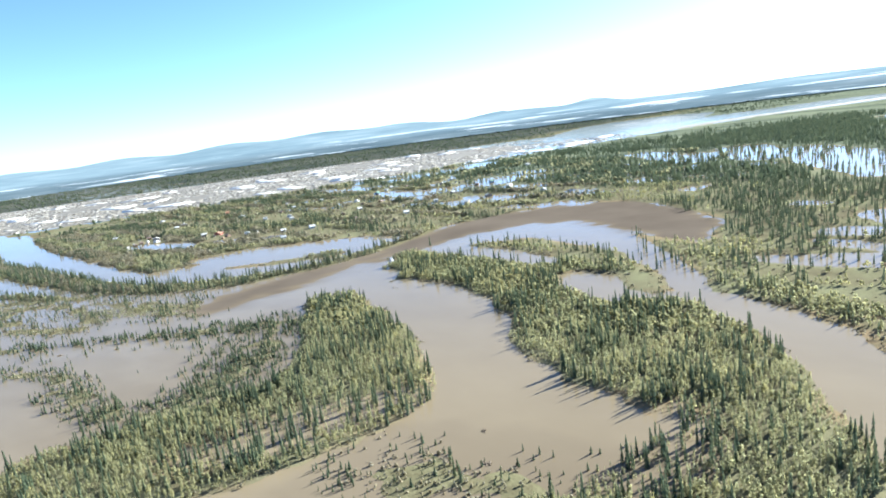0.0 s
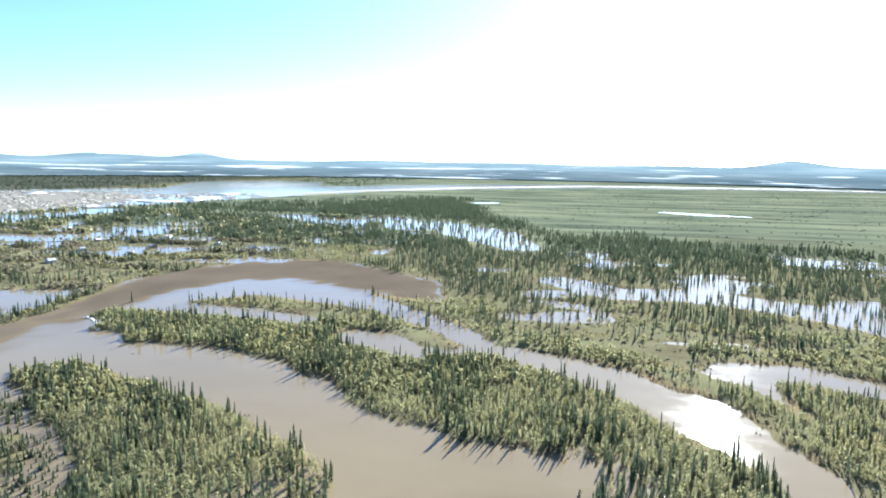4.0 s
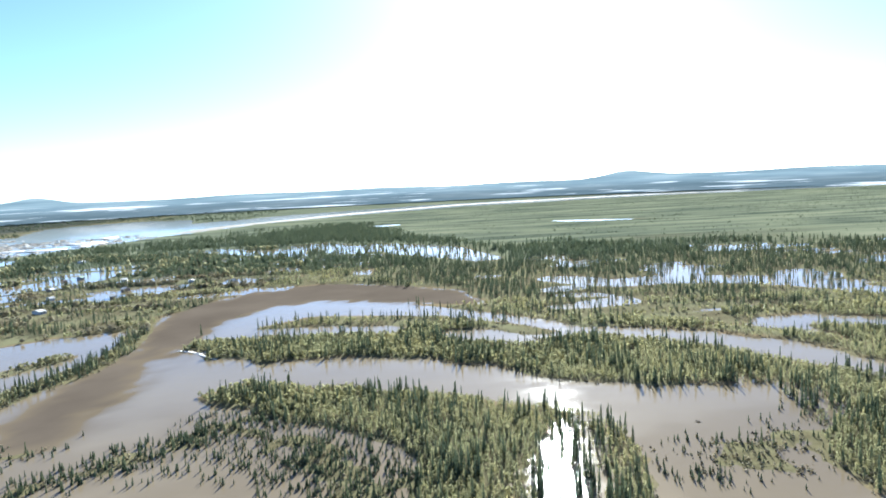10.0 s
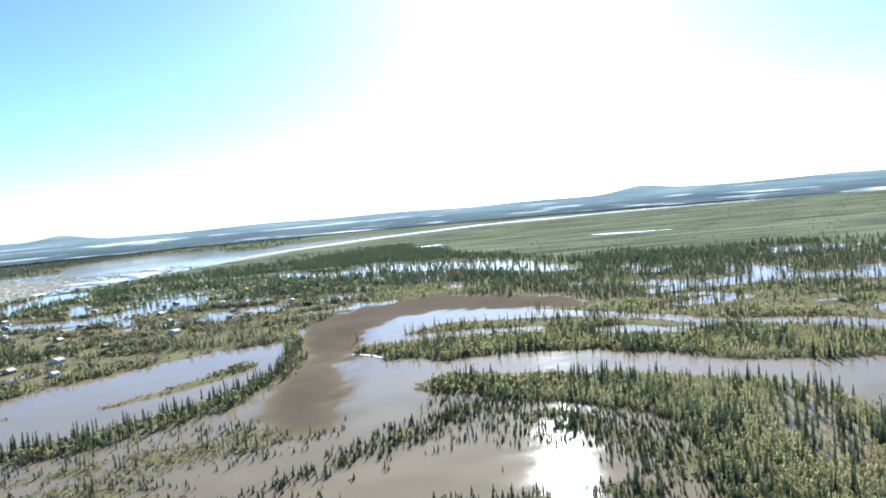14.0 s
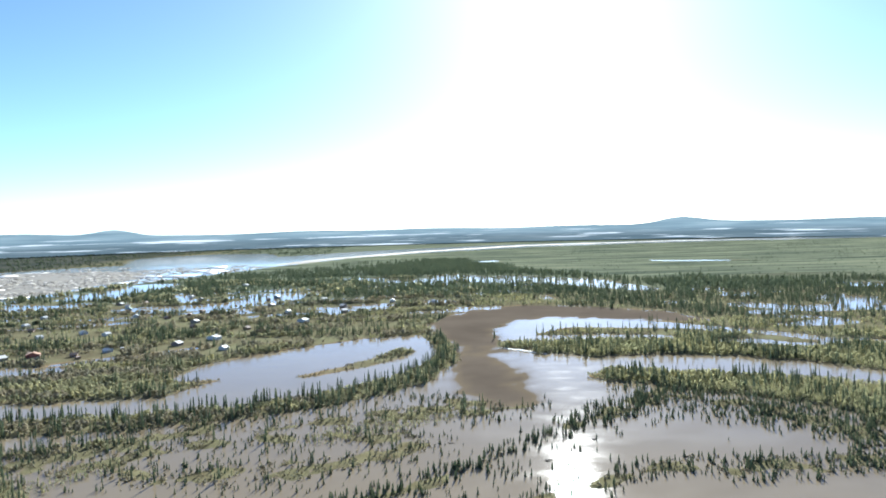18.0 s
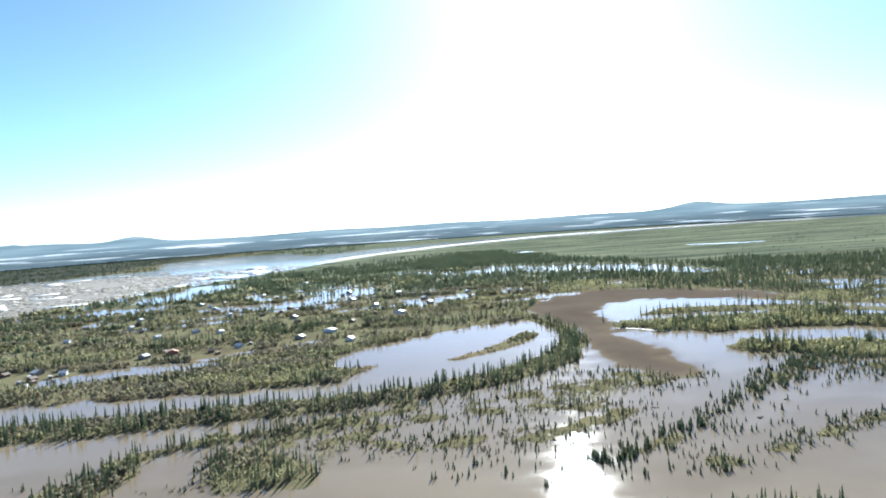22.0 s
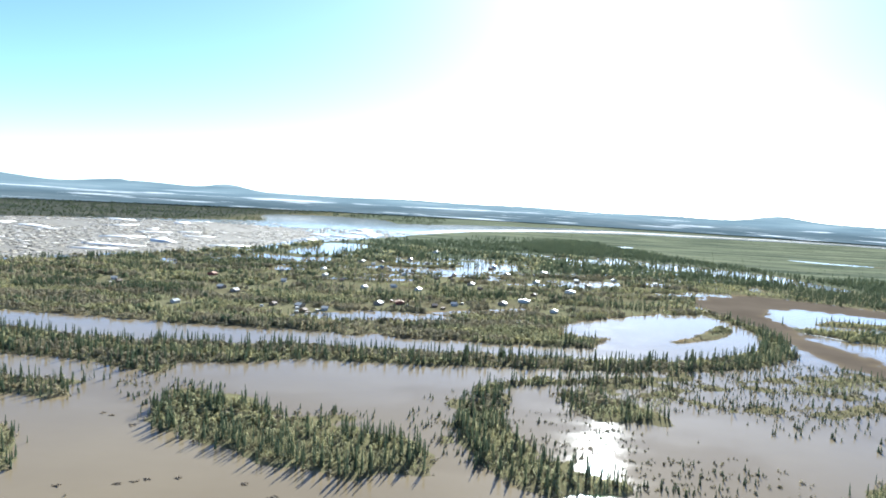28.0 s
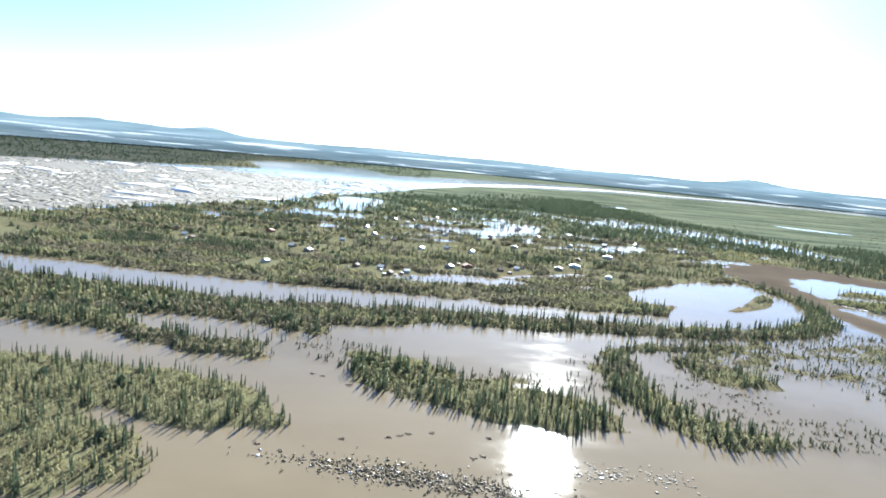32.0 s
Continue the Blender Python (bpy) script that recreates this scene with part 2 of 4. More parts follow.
WATER_RUNS = {
    "slough": [(87, 541, 11), (160, 522, 26), (213, 494, 26), (258, 463, 17), (294, 442, 16), (325, 426, 19), (352, 399, 26), (376, 393, 22)],
    "east_channel": [(90, 800, 16), (173, 730, 13), (229, 686, 17), (282, 641, 13), (320, 598, 10), (359, 581, 17), (395, 559, 20), (425, 529, 20), (444, 497, 18), (463, 472, 16), (477, 447, 15), (477, 410, 13), (455, 370, 12), (433, 300, 14)],
    "wood_pond": [(217, 606, 13), (238, 596, 22), (263, 577, 13), (279, 565, 3)],
    "arc_lake": [(8, 652, 16), (22, 700, 30), (62, 755, 42), (120, 745, 36), (185, 715, 24), (225, 688, 12)],
    "arc_arm": [(8, 645, 17), (50, 648, 18), (110, 645, 17), (165, 636, 13)],
    "pale_patch": [(5, 522, 18), (34, 532, 36), (48, 506, 24)],
    "oxbow": [(-1150, 450, 24), (-900, 420, 22), (-820, 416, 21), (-700, 408, 21), (-600, 405, 21), (-487, 404, 21), (-393, 410, 20), (-297, 421, 21), (-200, 440, 23), (-150, 474, 24), (-104, 520, 25), (-76, 568, 24), (-68, 620, 20)],
    "oxbow_lobe": [(-264, 515, 22), (-238, 540, 44), (-182, 580, 54), (-128, 632, 44), (-80, 662, 30)],
    "far_wood_pool": [(-267, 1491, 30), (-88, 1378, 60)],
    "far_wood_pool_b": [(-49, 1500, 50), (64, 1338, 50)],
    "far_wood_pool_c": [(90, 1440, 35), (196, 1287, 70), (288, 1114, 31)],
    "drowned_wood": [(358, 865, 26), (414, 814, 27), (474, 823, 30), (523, 809, 30), (571, 783, 28), (623, 731, 26), (643, 690, 15)],
    "drowned_wood_b": [(476, 590, 16), (515, 592, 18), (556, 570, 16), (595, 550, 24)],
    "muskeg_pond": [(564, 1892, 12), (600, 1868, 24), (655, 1839, 28), (700, 1830, 20), (745, 1814, 12)],
    "muskeg_pool": [(667, 1111, 9), (756, 1074, 14)],
    "small_pool": [(60, 2043, 24), (99, 2065, 24)],
    "yard_flood": [(-560, 504, 9), (-530, 516, 20), (-495, 532, 27), (-452, 543, 26), (-412, 548, 13)],
    "yard_flood_b": [(-420, 575, 6), (-360, 612, 9), (-320, 640, 7)],
    "village_strip": [(-640, 800, 8), (-560, 830, 12), (-480, 845, 9)],
    "village_strip_b": [(-330, 880, 8), (-240, 900, 12), (-150, 930, 9)],
    "village_strip_c": [(-500, 1090, 14), (-400, 1180, 18), (-280, 1200, 12)],
    "village_flood": [(-735, 1209, 50), (-714, 1435, 60)],
    "village_flood_b": [(-506, 984, 36), (-429, 1001, 45), (-341, 1100, 40)],
    "far_river": [(-760, 2480, 230), (-300, 3000, 230), (300, 3400, 220), (1200, 3550, 190), (2500, 3400, 130)],
    "far_sheet": [(-850, 2080, 190), (-960, 2450, 280), (-1150, 3000, 300)],
    "home_strip": [(-817, 1100, 12), (-740, 1066, 18), (-668, 1038, 12)],
    "home_strip_b": [(-544, 1021, 9), (-490, 1000, 15), (-438, 976, 9)],
    "home_strip_c": [(-392, 1108, 9), (-344, 1085, 9)],
    "home_strip_d": [(-250, 894, 7), (-200, 888, 7)],
    "home_strip_e": [(-340, 553, 5), (-305, 568, 6)],
    "muskeg_strip": [(622, 1145, 7), (690, 1108, 10)],
    "bend_pool": [(-1139, 1117, 8), (-1060, 1080, 10)],
    "belt_pool": [(-735, 277, 8), (-700, 273, 22), (-660, 267, 24), (-625, 263, 19), (-590, 262, 10)],
    "village_creek": [(-820, 1038, 30), (-692, 1048, 36)],
}
BOG_RUNS = {
    "south_bog": [(70, 428, 12), (100, 412, 24), (130, 385, 34), (160, 350, 38), (185, 310, 36)],
    "lake_row": [(-130, 240, 7), (-85, 266, 9), (-47, 293, 10), (-4, 330, 12), (48, 386, 14), (92, 424, 16), (122, 452, 10)],
    "mid_bog": [(-250, 350, 22), (-192, 375, 30), (-122, 390, 36), (-67, 400, 40), (-20, 404, 26)],
    "west_bog": [(-300, 275, 20), (-275, 325, 30), (-200, 315, 46), (-140, 320, 48), (-90, 330, 34)],
    "hook_bog": [(-381, 255, 26), (-368, 200, 36), (-320, 200, 50), (-270, 190, 40)],
    "tongue_bog": [(-590, 250, 14), (-530, 225, 26), (-450, 205, 26)],
    "point_bog": [(325, 345, 28), (380, 360, 30), (410, 390, 22)],
    "pond_rim": [(-40, 300, 6), (20, 288, 9), (75, 284, 12), (130, 286, 15), (168, 300, 13)],
    "row_fringe": [(-63, 238, 11), (-25, 258, 13), (5, 272, 13), (47, 294, 13), (85, 318, 11)],
}
HOMES_NEAR = [(-702, 529), (-602, 554), (-572, 555), (-560, 528), (-542, 546), (-492, 603), (-469, 616), (-427, 613), (-404, 633), (-345, 662), (-317, 694), (-700, 648), (-649, 740), (-577, 785), (-613, 830), (-375, 786), (-389, 829), (-285, 630)]
HOMES_FAR = [(-243, 812), (-445, 875), (-285, 909), (-213, 959), (-635, 907), (-552, 987), (-573, 1027), (-142, 1010), (-359, 1080), (-480, 1100), (-420, 940), (-500, 900), (-690, 860), (-760, 760), (-830, 640), (-848, 660), (-330, 990), (-260, 1060), (-600, 1060), (-520, 1160), (-300, 760), (-460, 740), (-565, 1075), (-203, 901), (-75, 989), (-485, 1372), (-424, 900), (-533, 729), (-674, 626), (-496, 756), (-352, 1112)]
OXBOW_ISLE = [(-178, 502, 5), (-150, 524, 9), (-120, 560, 12), (-98, 596, 9)]
ARC_ISLE = [(88, 686, 6), (140, 677, 9), (205, 657, 10)]
OPEN_RUNS = ([(-45, 266, 14), (-5, 302, 24), (45, 332, 30), (95, 330, 26), (138, 318, 15)], [(-250, 225, 30), (-206, 240, 34), (-150, 236, 34), (-110, 222, 20)], [(-512, 252, 24), (-478, 262, 38), (-439, 268, 36), (-408, 276, 12)])
RIVER_RUN = [(-2600, -1200, 620), (-2150, 100, 580), (-1720, 800, 560), (-1400, 1400, 560), (-1040, 2050, 420), (-700, 2500, 260)]
BROWN_RUN = [(240, 745, 14), (195, 795, 46), (130, 838, 52), (60, 862, 60), (-10, 812, 50), (-40, 745, 40), (-36, 680, 28), (-28, 615, 19), (-27, 555, 18), (-32, 497, 27), (-28, 445, 22), (-18, 415, 14)]


DARK_RUNS = ([(-1000, 880, 26), (-896, 895, 28), (-750, 940, 32), (-650, 905, 18)], [(-900, 585, 22), (-805, 600, 26), (-700, 622, 16)], [(-420, 690, 10), (-330, 730, 16), (-230, 740, 12)])
DROWNED_RUNS = ([(-633, 274, 6), (-594, 279, 8), (-560, 289, 9), (-532, 321, 7), (-470, 327, 5)], [(-557, 287, 6), (-530, 234, 6), (-512, 196, 7)])
GLADE_RUNS = ([(268, 398, 9), (260, 362, 17), (250, 328, 20), (240, 300, 12)], [(384, 446, 8), (402, 424, 15), (402, 396, 13)])
REED_RUN = [(-318, 222, 34), (-282, 214, 40), (-250, 205, 26)]
SHALLOW_RUNS = ([(-196, 366, 6), (-163, 388, 11), (-127, 406, 11), (-83, 423, 10), (-49, 444, 8)], [(-216, 311, 8), (-189, 316, 13), (-158, 322, 13), (-120, 327, 9)], [(-300, 168, 16), (-262, 168, 22), (-222, 172, 18)])
MARSH_RUNS = ([(-135, 340, 8), (-111, 358, 13), (-83, 376, 15), (-55, 388, 11)], [(-304, 262, 7), (-288, 274, 12), (-266, 272, 12), (-238, 308, 7)])
SPRINKLE_RUN_B = [(-170, 255, 12), (-130, 232, 20), (-78, 262, 22), (-36, 300, 14)]
SPRINKLE_RUN_C = [(-189, 263, 18), (-156, 265, 22), (-125, 251, 22), (-91, 252, 20), (-49, 278, 22), (-17, 281, 20), (25, 303, 16)]
SPRINKLE_RUN = [(-8, 330, 14), (40, 375, 24), (90, 388, 32), (130, 372, 36), (165, 342, 34)]


def inside(points, run):
    """How far points lie inside a run of discs, in metres; negative outside."""
    best = np.full(len(points), -1e9)
    for (ax, ay, ar), (bx, by, br) in zip(run, run[1:]):
        d = np.array((bx - ax, by - ay), float)
        k = np.clip(((points - (ax, ay)) @ d) / max(d @ d, 1e-6), 0, 1)
        gap = np.hypot(points[:, 0] - ax - k * d[0], points[:, 1] - ay - k * d[1])
        best = np.maximum(best, ar + (br - ar) * k - gap)
    return best


def waves(points, size, seed):
    """Smooth noise of about -1 to 1 over the plan."""
    rng = np.random.RandomState(seed)
    out = np.zeros(len(points))
    for octave in range(3):
        for _ in range(4):
            a = rng.uniform(0, 2 * np.pi)
            k = 2 * np.pi / (size / 2**octave) * rng.uniform(0.7, 1.3)
            out += np.sin((points[:, 0] * np.cos(a) + points[:, 1] * np.sin(a)) * k + rng.uniform(0, 7)) * 0.5 / 2**octave / 1.6
    return out


def dryness(points):
    """Metres inland, negative over water."""
    wobble = waves(points, 46, 3) * 5 + waves(points, 13, 4) * 2
    shore = np.interp(points[:, 0], [-1400, -700, -270, -200, 0], [445, 432, 440, 590, 590])
    land = np.maximum(points[:, 1] - shore, points[:, 0] - 520)
    land = np.minimum(land, 60)
    for run in LAND_RUNS.values():
        land = np.maximum(land, inside(points, run))
    marsh = np.full(len(points), -1e9)
    for name, run in BOG_RUNS.items():
        marsh = np.maximum(marsh, inside(points, run) - {"south_bog": 14, "mid_bog": 9, "west_bog": 8, "point_bog": 7, "hook_bog": 11, "tongue_bog": 8}.get(name, 0))
    for run in (*OPEN_RUNS, *SHALLOW_RUNS, REED_RUN):
        marsh = np.minimum(marsh, -inside(points, run))
    land = np.maximum(land + wobble, np.minimum(marsh, 8) + waves(points * (0.6, 1.2), 20, 6) * 6 - 7)
    for run in WATER_RUNS.values():
        land = np.minimum(land, -inside(points, run) + wobble * 0.6)
    for run in GLADE_RUNS:
        land = np.minimum(land, -inside(points, run) + waves(points, 16, 18) * 7)
    land = np.minimum(land, -inside(points, BROWN_RUN) + wobble * 0.5)
    yards = np.clip(np.minimum(points[:, 1] - 860, 1330 - points[:, 1]) / 80, 0, 1) * np.clip((120 - points[:, 0]) / 100, 0, 1)
    pools = waves(points * (0.35, 1.0), 75, 61)
    east = np.clip(np.minimum(points[:, 1] - 640, 1150 - points[:, 1]) / 60, 0, 1) * np.clip((points[:, 0] - 260 - (900 - points[:, 1]) * 0.25) / 60, 0, 1)
    gleams = waves(points * (0.3, 1.1), 85, 62)
    land = np.where((east > 0) & (gleams > 0.5), np.minimum(land, (0.5 - gleams) * 45 * east), land)
    land = np.where((yards > 0) & (pools > 0.34), np.minimum(land, (0.34 - pools) * 40 * yards), land)
    for run in (LAND_RUNS["lake_belt"], OXBOW_ISLE, ARC_ISLE):
        land = np.maximum(land, inside(points, run) + wobble * 0.4)
    return np.minimum(land, -inside(points, RIVER_RUN) + wobble * 2)


# ================= helpers for meshes =================
def mesh_from(name, verts, faces, mat, smooth=False):
    me = bpy.data.meshes.new(name)
    verts, faces = np.asarray(verts, np.float32), np.asarray(faces, np.int32)
    n = faces.shape[1]
    me.vertices.add(len(verts))
    me.vertices.foreach_set("co", verts.ravel())
    me.loops.add(faces.size)
    me.loops.foreach_set("vertex_index", faces.ravel())
    me.polygons.add(len(faces))
    me.polygons.foreach_set("loop_start", np.arange(0, faces.size, n, dtype=np.int32))
    me.update(calc_edges=True)
    if smooth:
        me.polygons.foreach_set("use_smooth", np.ones(len(faces), bool))
    me.materials.append(mat)
    return me


def grid_mesh(name, xs, ys, height, mat):
    gx, gy = np.meshgrid(xs, ys)
    flat = np.stack([gx.ravel(), gy.ravel()], 1)
    verts = np.column_stack([flat, height(flat)])
    a = np.arange(len(xs) * len(ys)).reshape(len(ys), len(xs))
    faces = np.stack([a[:-1, :-1], a[:-1, 1:], a[1:, 1:], a[1:, :-1]], -1).reshape(-1, 4)
    return mesh_from(name, verts, faces, mat, True), flat


# ================= ground, water, distance =================
def relief(points):
    d = dryness(points)
    return np.clip(d * 0.08, -1.2, 0.45) + np.where(d > 4, waves(points, 30, 9) * 0.12, 0)


xs = np.concatenate([np.linspace(-4250, -1100, 60, endpoint=False), np.arange(-1100, 760, 6.6), np.linspace(760, 4250, 50)])
ys = np.concatenate([np.linspace(-4250, -120, 40, endpoint=False), np.arange(-120, 1000, 6.2), np.arange(1000, 2300, 14), np.linspace(2300, 4250, 50)])
me, flat = grid_mesh("ground", xs, ys, relief, GROUND)
far = np.clip((flat[:, 1] - 1000 + waves(flat, 500, 5) * 120) / 300, 0, 1) * np.clip((flat[:, 0] + 1300) / 250, 0, 1)
me.attributes.new("meadow", "FLOAT", "POINT").data.foreach_set("value", far.astype(np.float32))
soft = np.full(len(flat), -1e9)
for run in (*BOG_RUNS.values(), *(LAND_RUNS[n] for n in ("lake_belt", "channel_belt", "spruce_tongue", "hook", "hook_inner", "hook_arm", "low_island", "end_island", "lake_bank"))):
    soft = np.maximum(soft, inside(flat, run))
west = np.clip((-1350 - flat[:, 0]) / 200, 0, 1)
me.attributes.new("peat", "FLOAT", "POINT").data.foreach_set("value", west.astype(np.float32))
me.attributes.new("marsh", "FLOAT", "POINT").data.foreach_set("value", np.clip((soft + 8) / 10, 0, 1).astype(np.float32))
rim = dryness(flat)
rim = np.clip(1.6 - np.abs(rim - 1) / 3.5, 0, 1) * np.clip(-(soft + 1) / 6, 0.15, 1) * np.clip(0.45 + waves(flat, 110, 17) * 0.8, 0, 0.9)
me.attributes.new("shore", "FLOAT", "POINT").data.foreach_set("value", rim.astype(np.float32))
tagged(new("ground", me), "low flood plain of wet grass and silt", "ground", kind="structure")

wx = np.concatenate([np.linspace(-4280, -620, 20, endpoint=False), np.arange(-620, 420, 7.0), np.linspace(420, 4280, 20)])
wy = np.concatenate([np.linspace(-4280, 100, 20, endpoint=False), np.arange(100, 930, 7.0), np.linspace(930, 4280, 20)])
me, flat = grid_mesh("water", wx, wy, lambda f: f[:, 0] * 0, WATER)
river = np.clip((inside(flat, BROWN_RUN) + waves(flat, 70, 3) * 10 + waves(flat, 25, 8) * 5 + 16) / 26, 0, 1)
shoal = np.full(len(flat), -1e9)
for run in BOG_RUNS.values():
    shoal = np.maximum(shoal, inside(flat, run))
for run in OPEN_RUNS:
    shoal = np.minimum(shoal, -inside(flat, run))
shoal = np.clip((shoal + 22 + waves(flat, 50, 15) * 12) / 40, 0, 0.25)
me.attributes.new("silt", "FLOAT", "POINT").data.foreach_set("value", np.maximum(river, shoal).astype(np.float32))
tagged(new("water", me), "silty brown floodwater, smooth and shining", "water", kind="structure")


def backdrop():
    n, verts, faces = 720, [], []
    for i in range(n + 1):
        a = 2 * math.pi * i / n
        turn = math.degrees(a)  # degrees to the left of north
        turn = turn - 360 if turn > 180 else turn
        top = 100 + 4 * math.sin(a * 9) + 3 * math.sin(a * 31 + 1)
        top += 34 * math.exp(-(((turn + 19.6) / 2.2) ** 2)) + 36 * math.exp(-(((turn - 27.5) / 1.8) ** 2)) + 26 * math.exp(-(((turn - 33) / 5) ** 2))
        top += 50 / (1 + math.exp(-(turn - 42) / 4)) * (1 if turn < 120 else 0.5) + 8 * math.sin(a * 43) * (turn > 35)
        x, y = -math.sin(a) * 4270, math.cos(a) * 4270
        verts += [(x, y, -3), (x, y, top)]
        if i:
            faces.append((2 * i - 2, 2 * i, 2 * i + 1, 2 * i - 1))
    return tagged(new("backdrop", mesh_from("backdrop", verts, faces, HILL, True)), "hills on the horizon tinted hazy blue", "hills", kind="structure")


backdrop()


def overlay(name, run, mat, z, label, step):
    """A thin sheet of water over a run, cut from a square grid."""
    x = [p[0] for p in run]
    y = [p[1] for p in run]
    r = max(p[2] for p in run)
    me, flat = grid_mesh(name, np.arange(min(x) - r, max(x) + r, step), np.arange(min(y) - r, max(y) + r, step), lambda f: np.clip((inside(f, run) + waves(f, 60, 3) * 6 + waves(f, 25, 8) * 3) * 0.03, -0.4, z), mat)
    return tagged(new(name, me), label, "water", kind="structure")


SLUSH = plain("brown_slush_ice", (0.16, 0.142, 0.11), 0.85, 0, 0.6, 0.04)
overlay("river_slush", [*RIVER_RUN[:4], (-1260, 1640, 430)], SLUSH, 0.05, "brown slush and brash ice on the river", 42.0)
overlay("river_bar", [(-600, 2190, 40), (-500, 2480, 60), (-150, 2990, 60), (380, 3440, 55), (1150, 3560, 45), (1900, 3480, 30)], SLUSH, 0.05, "tan bar of silt and stranded ice along the far channel", 30.0)


# ================= trees =================
def spruce_crown(seed, levels, arms, radius=0.15):
    """A crown one metre high of drooping boughs round the stem, as loose triangles."""
    rng = np.random.RandomState(seed)
    v, f = [], []
    for k in range(levels):
        h = 0.05 + 0.93 * k / levels
        reach = radius * (1 - h) ** 0.75 * rng.uniform(0.75, 1.2) + 0.012
        thick = 1.5 / levels
        for j in range(arms):
            a = 2 * np.pi * (j + rng.uniform(-0.3, 0.3) + 0.5 * (k % 2)) / arms
            r, w = reach * rng.uniform(0.7, 1.25), 2.6 * reach / arms * rng.uniform(0.8, 1.3)
            ca, sa = np.cos(a), np.sin(a)
            n = len(v)
            v += [(ca * 0.01, sa * 0.01, h + thick * rng.uniform(0.7, 1.1)), (ca * r - sa * w, sa * r + ca * w, h - 0.02 * rng.rand()), (ca * r + sa * w, sa * r - ca * w, h - 0.03 * rng.rand())]
            f.append((n, n + 1, n + 2))
    return np.array(v), np.array(f)


def leafy_crown(seed, leaves, clumps=6, leaf=0.11, low=0.12):
    """A broadleaf crown one metre high: loose leaf sprays gathered in clumps."""
    rng = np.random.RandomState(seed)
    v, f = [], []
    centres = []
    for c in range(clumps):
        a, h = rng.uniform(0, 2 * np.pi), low + 0.12 + (0.86 - low - 0.12) * (c + rng.rand() * 0.6) / clumps
        out = rng.uniform(0.04, 0.2) * (1.05 - h)
        centres.append((out * np.cos(a), out * np.sin(a), h, rng.uniform(0.13, 0.2) * (1.2 - 0.65 * h)))
    for i in range(leaves):
        x, y, z, r = centres[i % clumps]
        d = rng.normal(size=3)
        d /= np.linalg.norm(d)
        p = np.array((x, y, z)) + d * r * rng.uniform(0.55, 1.05) * (1, 1, 0.85)
        face = d * 0.8 + np.array((0, 0, 0.7)) + rng.normal(size=3) * 0.35
        u = np.cross(face, rng.normal(size=3))
        u /= np.linalg.norm(u)
        w = np.cross(u, face)
        w /= max(np.linalg.norm(w), 1e-3)
        s = leaf * rng.uniform(0.7, 1.35)
        n = len(v)
        v += [p + u * s, p - u * s * 0.5 + w * s * 0.8, p - u * s * 0.5 - w * s * 0.8]
        f.append((n, n + 2, n + 1))
    return np.array(v), np.array(f)


def rounded(verts):
    """Normals of a crown that swell out from its middle, so that its sprays take the light as one soft mass."""
    out = (verts - (0, 0, 0.42)) * (1, 1, 0.8) + (0, 0, 0.14)
    return out / np.linalg.norm(out, axis=1)[:, None]


def soften(me, normals):
    me.attributes.new("custom_normal", "FLOAT_VECTOR", "POINT").data.foreach_set("vector", np.ascontiguousarray(normals, np.float32).ravel())
    me.update()


def stem(radius, height, sides=4):
    v, f = [], []
    for j in range(sides):
        a = 2 * np.pi * j / sides
        v.append((np.cos(a) * radius, np.sin(a) * radius, -0.03))
    v.append((0, 0, height))
    return np.array(v), np.array([(j, (j + 1) % sides, sides) for j in range(sides)])


SPRUCE_NEAR = [spruce_crown(s, 8, 5, 0.062 + 0.016 * (s % 3)) for s in range(6)]
SPRUCE_LOW = [spruce_crown(90 + s, 6, 5, 0.15 + 0.02 * s) for s in range(4)]
SPRUCE_MID = [spruce_crown(20 + s, 6, 5, 0.095) for s in range(5)]
SPRUCE_FAR = [spruce_crown(40 + s, 3, 4, 0.13) for s in range(4)]
LEAFY_NEAR = [leafy_crown(s, 33, 8, 0.092) for s in range(7)]
LEAFY_DULL = [leafy_crown(30 + s, 22, 6, 0.115) for s in range(6)]
LEAFY_MID = [leafy_crown(20 + s, 15, 5, 0.175) for s in range(6)]
WILLOW = [leafy_crown(80 + s, 13, 4, 0.22, 0.0) for s in range(5)]
LEAFY_FAR = [leafy_crown(40 + s, 10, 4, 0.3) for s in range(4)]


